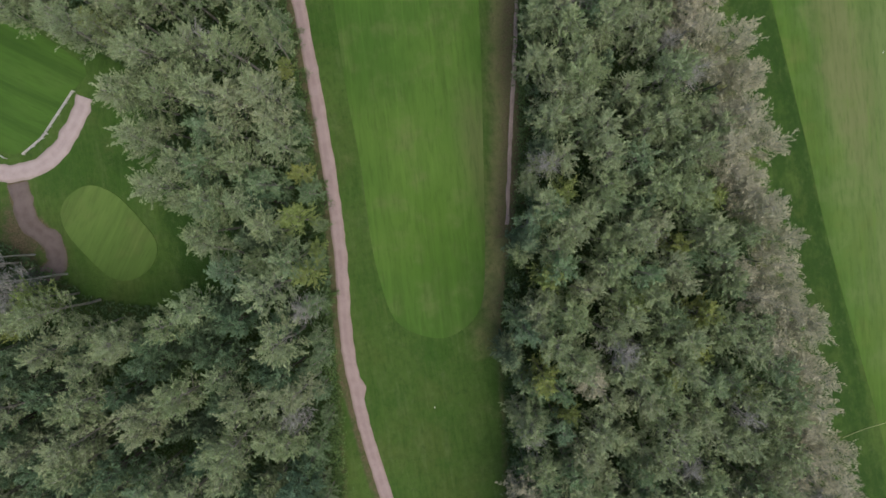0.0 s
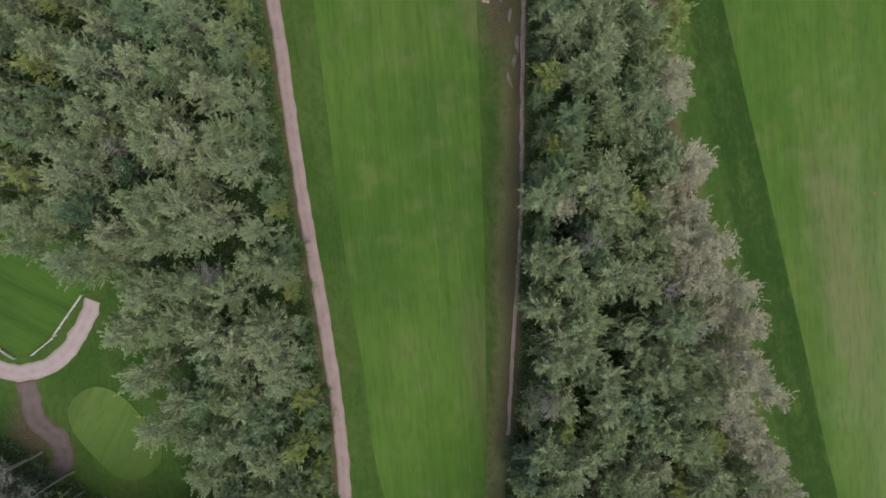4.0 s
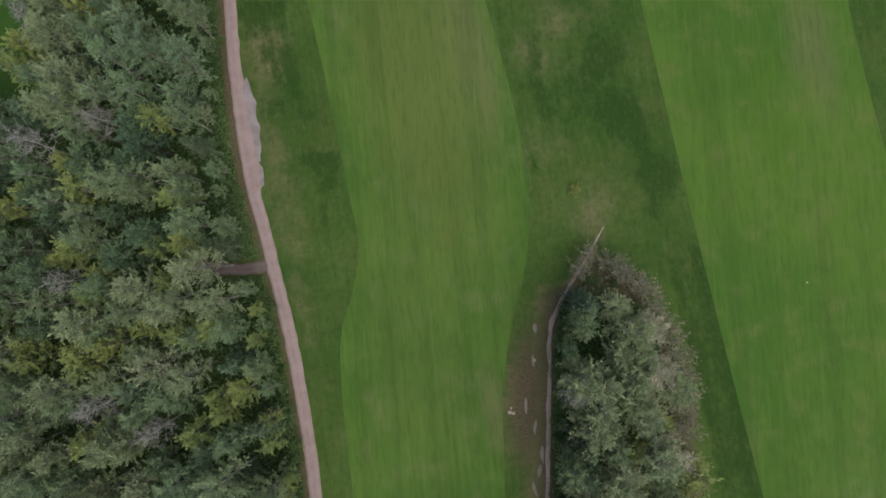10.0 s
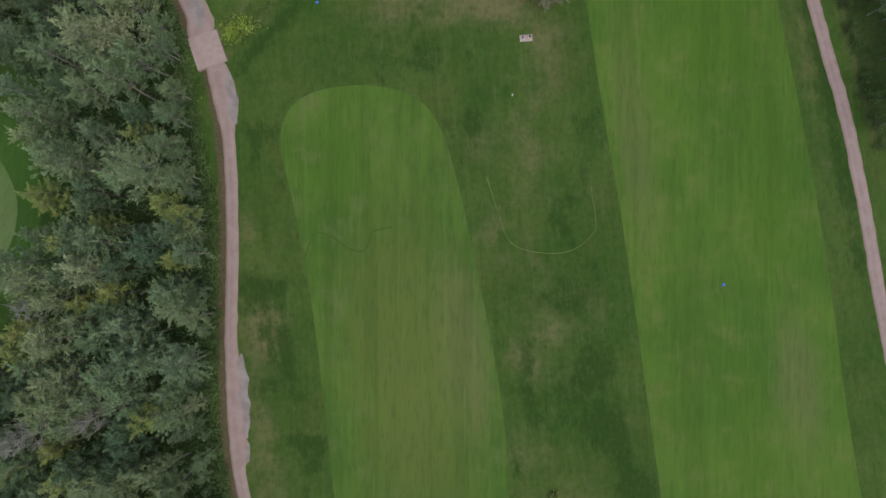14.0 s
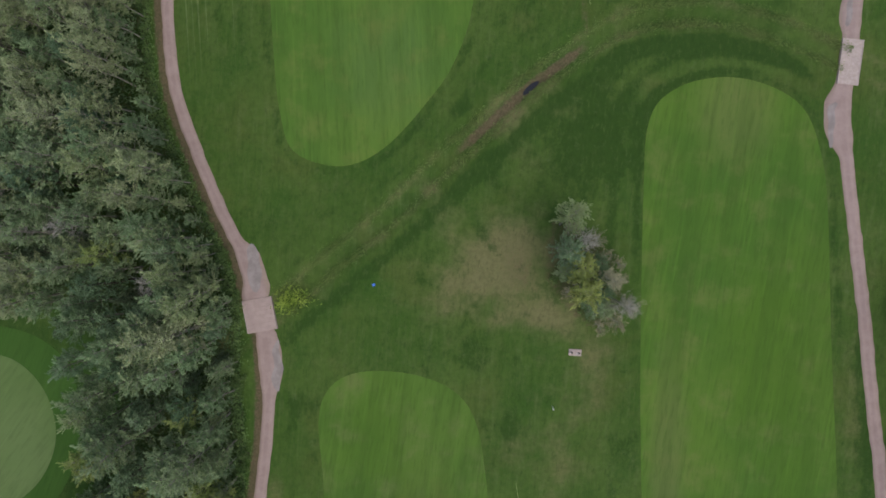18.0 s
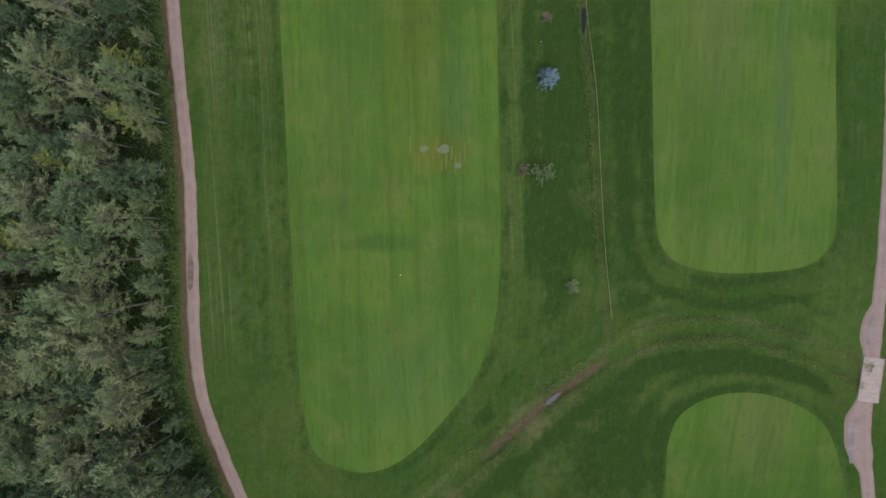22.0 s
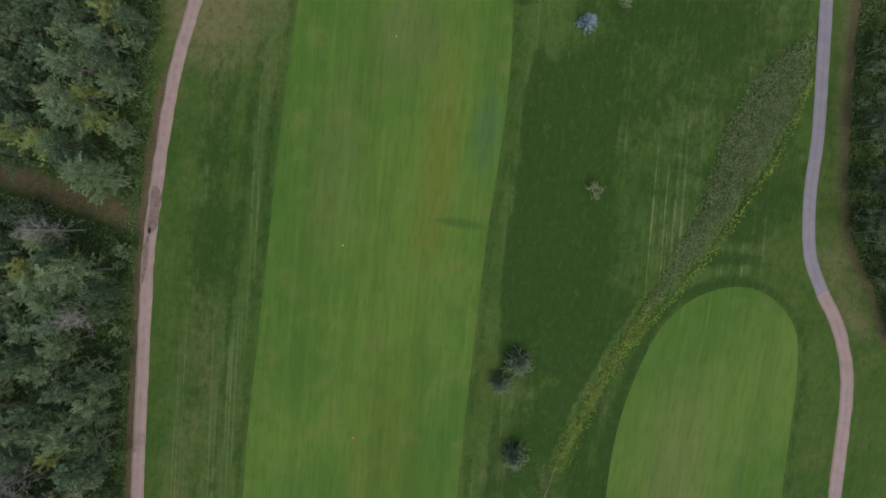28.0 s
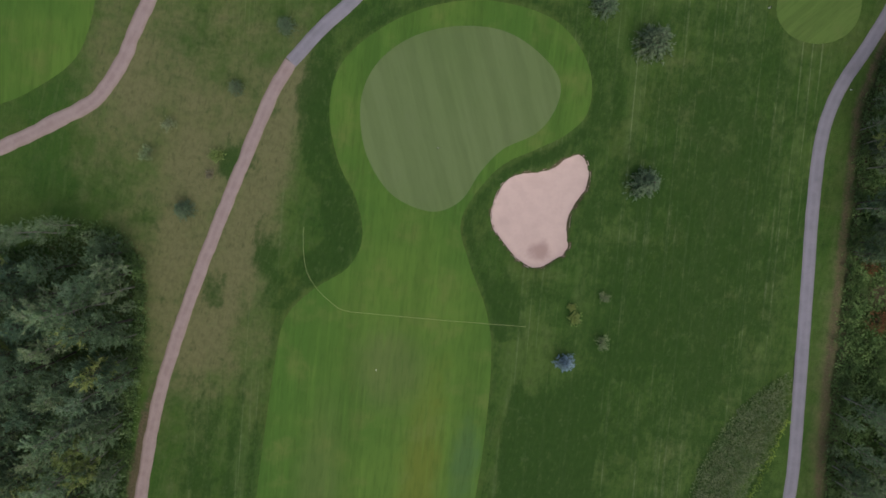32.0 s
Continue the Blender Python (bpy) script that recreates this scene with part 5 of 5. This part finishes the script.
for proto, places in ((BLUE_SPRUCES, ((16.1, 301.2, 1.2), (18.6, 401.8, 1.05))),
                      (SMALL_SPRUCE, ((14.6, 341.2, 1.1), (12.0, 337.2, 0.95), (16.0, 324.3, 1.05), (25.0, 458.0, 1.45), (27.2, 434.6, 1.25), (16.0, 463.2, 1.0),
                                      (-50.8, 419.2, 0.8), (-37.2, 452.7, 0.72), (-44.6, 441.2, 0.62))),
                      (TAN_SHRUB, ((12.0, 285.0, 0.9), (15.8, 311.9, 0.7), (-47.5, 426.0, 0.6))),
                      (GREY_SHRUB, ((15.6, 284.4, 1.1), (23.8, 373.5, 0.85), (20.7, 264.2, 0.75), (24.4, 406.0, 0.85), (23.8, 414.0, 0.6), (-58.5, 428.0, 0.8), (-55.5, 433.5, 0.7))),
                      (GOLD_SHRUB, ((19.2, 409.7, 1.0), (19.9, 113.2, 0.9), (-46.6, 429.3, 1.1), (18.4, 411.6, 0.6))),
                      (RUST_SHRUB, ((71.4, 416.6, 0.95), (75.0, 415.8, 1.0), (68.0, 425.8, 0.6)))):
    for x, y, k in places:
        plant(proto, x, y, rng, (k, k * 1.02))
    retire(proto)
for proto in (*ASPENS, *BIRCHES, *YELLOWS, *DEEPS, *PALES, *SCRUB, *SPRUCES, *DEADS, *SHRUBS, *SAPLINGS):
    retire(proto)


# ---- reeds, sedge and grass tufts ----
def blades(name, places, rng, height, size, mat, label, category, thin=0.2):
    n = len(places)
    c = np.column_stack([places, rng.uniform(0.25, 1.0, n) * height])
    way = np.column_stack([rng.normal(0, 0.5, (n, 2)), np.full(n, 0.7)])
    co, qd = leaves(rng, c, way, size, thin, 1.6)
    co[:, 2] = np.maximum(co[:, 2], -0.7)
    return tagged(new(name, quad_mesh(name, co, qd, mat)), label, category, kind="stuff")


rng = np.random.default_rng(12)
REED_BED = [(24.5, 329), (28.8, 337.8), (36.4, 356.4), (42.2, 372.4), (45.0, 386), (49.5, 397), (54.5, 402.8), (58.2, 405.2), (58.6, 396.4), (54.5, 384), (47.6, 370), (41.1, 359), (33.6, 347.8), (27.6, 333.4)]
bed = smooth(REED_BED, True, 1.0)
lo, hi = bed.min(0), bed.max(0)
pp = rng.uniform(lo, hi, (160000, 2))
pp = pp[inside(bed, pp[:, 0], pp[:, 1])]
d_bed = away(bed, pp[:, 0], pp[:, 1], True)
pp = pp[rng.uniform(0, 1, len(pp)) < 0.25 + 0.75 * ramp01(d_bed, 0.0, 2.2)]
bed_at = pp[pp[:, 1] > 344]
blades("reed_bed", bed_at[:17000], rng, 0.6, 0.5, REED, "dense bed of tall drying reeds along the ditch", "reeds")
brown = bed_at[17000:32000]
brown = brown[np.sin(0.5 * brown[:, 0] + 2 * np.sin(0.3 * brown[:, 1])) + rng.normal(0, 0.8, len(brown)) > -0.2]
blades("browned_reeds", brown, rng, 0.7, 0.5, REED_BROWN, "browned seed heads standing among the reeds", "reeds")
low = smooth(DITCH_NORTH, step=0.008) + np.array([0.6, -0.3])
sedge = np.vstack([pp[pp[:, 1] <= 352], low + rng.normal(0, 0.7, low.shape)])
rng.shuffle(sedge)
sedge = sedge[(sedge[:, 1] > 322) & (sedge[:, 1] < 356)]
line = smooth(DITCH_NORTH[1:7], step=0.02)
line = line + rng.normal(0, 0.3, line.shape) + np.array([-1.1, 0])
blades("ditch_grass", line, rng, 0.3, 0.35, GRASS_LONG, "thin line of yellow-green grass along the side ditch", "grass")
blades("sedge", sedge[:60000], rng, 0.45, 0.36, REED_YELLOW, "bright yellow-green sedge in the ditch", "sedge")
east_side = np.array([(58.9, 397), (55.4, 384), (48.5, 369.6), (42, 358.4), (34.5, 347)])
fringe = smooth(east_side, step=0.05)
blades("sedge_fringe", fringe + rng.normal(0, 0.35, fringe.shape), rng, 0.5, 0.55, REED_YELLOW, "narrow yellow-green fringe beside the reeds", "sedge")
tuft_at = np.vstack([rng.normal((-25.2, 205.4), (1.5, 0.9), (520, 2)), rng.normal((-27.0, 204.0), (0.9, 0.7), (260, 2))])
hem = smooth(DITCH[1:15], step=0.012)
side = np.gradient(hem, axis=0)
side /= np.linalg.norm(side, axis=1)[:, None]
side = np.column_stack([-side[:, 1], side[:, 0]])
for off, wide in ((1.9, 0.55), (-1.7, 0.45)):
    thick = np.sin(0.35 * hem[:, 0] + 2 * np.sin(0.21 * hem[:, 1])) + rng.normal(0, 0.7, len(hem)) > -0.3
    at = (hem + side * (off + rng.normal(0, wide, (len(hem), 1))))[thick]
    blades("bank_grass", at, rng, 0.35, 0.4, GRASS_LONG, "long yellow-green grass along the bank of the ditch", "grass")
blades("grass_tuft", tuft_at, rng, 0.8, 0.6, REED_YELLOW, "tuft of tall yellow-green grass by the wooden bridge", "grass")
# pools left in the ditch
lay("pool_in_ditch", [(16.4, 242.4), (17.2, 242.7), (18.6, 243.9), (19.3, 244.8), (18.7, 244.9), (17.5, 244.2), (16.5, 243.1)], WATER, -0.4, "shallow pool of still water in the ditch bed", "water", 0.4, 0.1)
lay("pool_in_side_ditch", [(22.1, 309.6), (22.6, 309.5), (22.8, 311.5), (22.7, 313.5), (22.2, 313.5), (22.0, 311.5)], WATER, -0.16, "small dark pool in the side ditch", "water", 0.4, 0.1)


# ---- bridges ----
def box(w, d, h, bevel=0.02):
    bm = bmesh.new()
    bmesh.ops.create_cube(bm, size=1, matrix=Matrix.Diagonal((w, d, h, 1)))
    if bevel:
        bmesh.ops.bevel(bm, geom=bm.edges[:], offset=bevel, segments=1, affect="EDGES")
    me = bpy.data.meshes.new("box")
    bm.to_mesh(me)
    bm.free()
    return me


def slab(name, w, d, h, mat, parent, m, label="", bevel=0.02):
    me = box(w, d, h, bevel)
    me.materials.append(mat)
    ob = part(name, me, parent, label)
    ob.matrix_basis = m
    return ob


def bridge(name, x, y, turn, wide, long, mat, label, planks):
    """A cart bridge: two abutments, beams, deck planks and a kerb on each side."""
    ob = tagged(new(name), label, "bridge", kind="")
    ob.matrix_basis = pose(x, y, 0, 0, 0, turn)
    for s in (-1, 1):
        slab("abutment", wide + 0.1, 0.7, 1.0, CONCRETE, ob, pose(0, s * (long / 2 - 0.35), -0.47))
        slab("beam", 0.25, long - 0.1, 0.4, CONCRETE, ob, pose(s * (wide / 2 - 0.12), 0, -0.16))
        slab("kerb", 0.14, long, 0.1, CONCRETE_W, ob, pose(s * (wide / 2 - 0.08), 0, 0.23), "pale kerb beam")
    pitch = long / planks
    me = box(wide - 0.02, pitch - 0.012, 0.14, 0.015)
    me.materials.append(mat)
    for i in range(planks):
        part("deck_plank", me, ob).matrix_basis = pose(0, -long / 2 + (i + 0.5) * pitch, 0.125)
    return ob


bridge("cart_bridge", -31.6, 202.1, 11, 5.6, 6.1, CONCRETE, "wide cart bridge with a pale deck over the ditch", 8)
bridge("cart_bridge", 73.6, 248.1, -6.5, 3.7, 8.0, CONCRETE_W, "narrow cart bridge with a pale deck and white kerbs", 10)


# ---- fence by the tee ----
def fence(points, label):
    ob = tagged(new("rail_fence"), label, "fence")
    for (x1, y1), (x2, y2) in zip(points, points[1:]):
        d, a = math.hypot(x2 - x1, y2 - y1), math.degrees(math.atan2(y2 - y1, x2 - x1))
        n = max(1, round(d / 2.4))
        for i in range(n):
            slab("post", 0.14, 0.14, 1.0, WOOD, ob, pose(x1 + (x2 - x1) * i / n, y1 + (y2 - y1) * i / n, 0.47, 0, 0, a))
        for z in (0.5, 0.92):
            slab("rail", d, 0.12, 0.13, WOOD, ob, pose((x1 + x2) / 2, (y1 + y2) / 2, z, 0, 0, a), "weathered pale rail")
    slab("post", 0.14, 0.14, 1.0, WOOD, ob, pose(*points[-1], 0.47))
    return ob


fence([(-81.9, 43.6), (-89.5, 37.0), (-93.6, 35.1)], "low pale wooden rail fence along the gravel path")
fence([(-97.0, 35.2), (-99.4, 37.6), (-105, 43)], "low pale wooden rail fence at the corner of the lawn")


# ---- course markers and small things ----
def cone_mesh(name, rings, mat, sides=12):
    verts, faces = [], []
    for r, z in rings:
        verts += [(r * math.cos(2 * math.pi * k / sides), r * math.sin(2 * math.pi * k / sides), z) for k in range(sides)]
    for i in range(len(rings) - 1):
        for k in range(sides):
            a, c = i * sides + k, i * sides + (k + 1) % sides
            faces.append((a, c, c + sides, a + sides))
    faces += [tuple(range(sides))[::-1], tuple((len(rings) - 1) * sides + k for k in range(sides))]
    return mesh_of(name, verts, faces, mat, False)


def marker(name, x, y, r, h, mat, label, category="marker", z=0.03, group="course markers"):
    ob = tagged(new(name), label, category, group)
    ob.matrix_basis = pose(x, y, z)
    part("base", cone_mesh("base", [(r * 0.9, -0.05), (r, 0.03), (r * 0.8, 0.06)], mat), ob)
    part("stub", cone_mesh("stub", [(r * 0.42, 0.05), (r * 0.38, h * 0.9), (r * 0.2, h)], mat), ob)
    return ob


for x, y in ((55.2, 147.0), (-10.5, 207.9)):
    marker("blue_marker", x, y, 0.3, 0.35, BLUE, "small bright blue distance marker in the grass")
for x, y in ((57.6, 29.5), (-13.15, 323.4)):
    marker("red_marker", x, y, 0.2, 0.3, RED, "small red distance marker in the fairway")
for x, y in ((-10.15, 266.2), (-14.2, 395.6), (-19.2, 357.9), (-33.5, -26.6), (56.7, 15.1), (55.7, 88.0)):
    marker("white_marker", x, y, 0.1, 0.25, WHITE, "small white distance marker in the grass")


def stake(x, y, h, label, top=BLACK):
    ob = tagged(new("marker_stake"), label, "stake", "course stakes")
    ob.matrix_basis = pose(x, y, 0, 3, -2, 20)
    slab("post", 0.16, 0.16, h, WHITE, ob, pose(0, 0, h / 2 - 0.05))
    slab("cap", 0.17, 0.17, 0.18, top, ob, pose(0, 0, h - 0.02), "black cap" if top == BLACK else "white cap")


stake(22.28, 186.0, 1.4, "short white stake standing in the rough", WHITE)
for x, y, h in ((14.9, 307.8, 1.0), (15.4, 319.9, 1.0), (43.9, 467.0, 1.0), (60.0, 455.3, 0.7), (-88.6, 37.6, 1.2)):
    stake(x, y, h, "short white stake with a black cap")

pin = tagged(new("flagstick"), "flagstick standing in the hole of the pale green", "flagstick")
pin.matrix_basis = pose(-8.7, 435.8, 0.07)
part("pole", cone_mesh("pole", [(0.02, -0.05), (0.02, 1.2), (0.015, 2.2)], WHITE, 8), pin)
part("cup", cone_mesh("cup", [(0.11, 0.0), (0.12, 0.006)], BLACK, 14), pin)
flag = part("flag", mesh_of("flag", [(0.02, 0, 1.75), (0.28, 0.05, 1.78), (0.52, -0.02, 1.84), (0.02, 0, 2.18), (0.28, 0.05, 2.14), (0.52, -0.02, 2.08)], [(0, 1, 4, 3), (1, 2, 5, 4)], BLACK), pin, "small dark flag")
flag.modifiers.new("cloth", "SOLIDIFY").thickness = 0.01

pad = tagged(new("marker_pad"), "pale concrete pad with two dark posts beside the copse", "pad")
pad.matrix_basis = pose(26.2, 196.0, 0, 0, 0, -3)
slab("slab", 2.3, 1.2, 0.2, CONCRETE_W, pad, pose(0, 0, 0.05), "", 0.05)
for dx in (-0.65, 0.65):
    slab("post", 0.22, 0.22, 1.1, WOOD_DARK, pad, pose(dx, 0, 0.7), "dark post")
    slab("plate", 0.34, 0.12, 0.5, WHITE, pad, pose(dx - 0.2, -0.06, 0.42), "white plate")


def rope(name, points, r, label, z=0.06):
    c = smooth(points, step=0.8)
    verts, faces = [], []
    tube(verts, faces, [(x, y, z + 0.02 * math.sin(i)) for i, (x, y) in enumerate(c)], r, r, 5)
    tagged(new(name, mesh_of(name, verts, faces, ROPE, False)), label, "rope")


rope("boundary_rope", [(28.1, 258.4), (27.0, 268), (26.2, 277.5), (25.5, 289), (24.7, 299.8), (22.8, 314.7), (23.4, 319.5), (24.4, 324.5), (27.1, 330.4)], 0.026, "thin pale rope lying along the side ditch")
rope("guide_rope", [(-30.2, 419), (-29.6, 414.5), (-28.6, 411.3), (-26.6, 408.7), (-23.9, 406.6), (-21.1, 405.4), (-14.1, 405.6), (-2, 406.2), (10.9, 407)], 0.022, "thin pale rope across the fairway")
# no rope lies here: the tube stands in for a mower ring
rope("turn_rope", [(15.8, 171.8), (17.0, 165), (18.4, 159.9), (22.5, 157.4), (28.5, 156.7), (33.4, 159.2), (34.2, 162.4), (34.1, 167.5)], 0.014, "thin pale mower ring on the rough, drawn as a raised line")

rope("long_rope", [(35.2, -48.9), (39, -48.3), (43.2, -48.0), (52, -47.2)], 0.04, "thin pale rope lying across the grass")
DRAG = turf("dragged_turf", (0.050, 0.102, 0.016), (0.058, 0.115, 0.018), (0.05, 0.09, 0.02), 0, 2, 0.2, 0.3)
ribbon("drag_mark", [(-19.0, 162.0), (-16.6, 166.0), (-13.6, 165.2), (-11.0, 162.8), (-8.2, 161.8), (-6.8, 163.6), (-6.2, 165.0), (-2.6, 165.4)], 0.28, DRAG, "thin dark drag mark in the fairway turf", "drag mark", 0.024, ragged=0.05, step=0.6)

# worn pale spots with withered streaks on the main fairway
PALE = turf("pale_worn_turf", (0.145, 0.185, 0.105), (0.175, 0.21, 0.13), (0.18, 0.20, 0.10), 0, 2, 0.2, 0.4)
STRAW = turf("withered_turf", (0.125, 0.155, 0.04), (0.15, 0.175, 0.05), (0.18, 0.18, 0.06), 0, 2, 0.2, 0.4)
for x, y, r in ((-5.9, 289.1, 0.8), (-2.4, 288.9, 1.0), (0.3, 286.0, 0.7)):
    lay("worn_turf_spot", [(x + r * math.cos(a) * (1 + 0.2 * math.sin(3 * a + x)), y + 0.75 * r * math.sin(a)) for a in np.linspace(0, 6.28, 9)[:-1]], PALE, 0.04,
        "pale worn spot in the fairway turf", "worn turf", 0.3, 0.03, 0.3)
rng = np.random.default_rng(21)
for i in range(13):
    x, y, d = -8.4 + i * 0.82 + rng.normal(0, 0.12), 286.6 + rng.normal(0, 0.6) + (2.2 if i % 3 == 0 else 0), rng.uniform(1.0, 1.9)
    lay("withered_streak", [(x - 0.1, y - d), (x + 0.1, y - d), (x + 0.16, y), (x + 0.1, y + d), (x - 0.1, y + d), (x - 0.16, y)], STRAW, 0.038,
        "thin withered streak in the fairway turf", "worn turf", 0.5, 0.03)


# pale stones and scuffed earth in the worn ground by the strip
def stone(x, y, r, seed):
    bm = bmesh.new()
    bmesh.ops.create_icosphere(bm, subdivisions=2, radius=r)
    for v in bm.verts:
        k = 1 + 0.35 * noise.noise(v.co / r + Vector((seed, 0, 0)))
        v.co = Vector((v.co.x * k * 1.2, v.co.y * k, v.co.z * 0.35 * k))
    me = bpy.data.meshes.new("stone")
    bm.to_mesh(me)
    bm.free()
    me.materials.append(CONCRETE)
    ob = tagged(new("stone", me), "flat pale stone lying in worn ground", "stone", "stones by the tree strip")
    ob.matrix_basis = pose(x, y, r * 0.12, 0, 0, seed * 40)


for i, (x, y, r) in enumerate(((-0.1, 77.2, 0.5), (0.5, 76.9, 0.42), (0.3, 77.9, 0.3), (6.2, 85.3, 0.4))):
    stone(x, y, r * 0.65, i)
SCUFF = road("scuffed_pale_earth", (0.245, 0.210, 0.180), (0.17, 0.145, 0.12), (0.16, 0.14, 0.11), (0.15, 0.13, 0.105))
for x, y, w, d in ((2.8, 77.6, 0.35, 1.3), (6.0, 85.2, 0.3, 1.1), (2.6, 65.9, 0.4, 1.2), (3.5, 68.6, 0.25, 1.6), (1.2, 63.0, 0.25, 1.4), (7.6, 90.6, 0.35, 0.9), (3.6, 73.6, 0.2, 1.3)):
    lay("scuffed_earth", [(x - w, y - d * 0.3), (x - 0.2 * w, y - d), (x + w, y - 0.2 * d), (x + 0.7 * w + 0.2 * d, y + 0.7 * d), (x + 0.2 * d, y + d), (x - 0.6 * w, y + 0.5 * d)], SCUFF, 0.035,
        "pale scuffed earth beside the foot trail", "bare earth", 0.4, 0.05, 0.5)

# damp dark patches on the west path
DAMP = simple("damp_gravel", (0.135, 0.095, 0.085), (0.20, 0.15, 0.135), 1.2, 0.8)
for row in ([(-49.7, 263.5), (-48.9, 263.2), (-48.4, 266), (-48.5, 269), (-49.1, 270.2), (-49.6, 267)], [(-54.2, 356), (-52.6, 356.5), (-52.4, 360), (-52.3, 363), (-54.0, 364), (-54.1, 360)],
            [(-54.4, 347), (-53.9, 346.5), (-53.6, 352), (-53.7, 356.5), (-54.2, 356), (-54.4, 351)]):
    lay("damp_gravel_patch", row, DAMP, 0.097, "damp dark patch on the gravel path", "damp patch", 0.5, 0.05, 0.35)

# loose pale gravel spilled beside the paths
for row in ([(-34.0, 131), (-33.3, 133), (-32.4, 138), (-32.2, 143), (-32.8, 146.5), (-33.6, 143), (-34.0, 137)], [(-34.6, 126.8), (-33.8, 127), (-33.7, 129), (-34.3, 130)],
            [(-28.4, 187.8), (-27.7, 190), (-27.6, 194), (-28.2, 197.5), (-29.0, 195), (-29.0, 190)], [(-33.0, 206.6), (-31.6, 207), (-31.4, 210.5), (-32.2, 214), (-33.8, 214.6), (-33.6, 211)],
            [(70.2, 233.6), (70.8, 233.2), (71.2, 237), (71.2, 241), (70.4, 240.6), (69.9, 237)], [(72.6, 255), (73.4, 255), (73.6, 258.5), (73.2, 260), (72.5, 258)]):
    lay("gravel_spill", row, SPILL, 0.093, "loose pale gravel spilled along the path's edge", "gravel", 0.5, 0.1, 0.7)
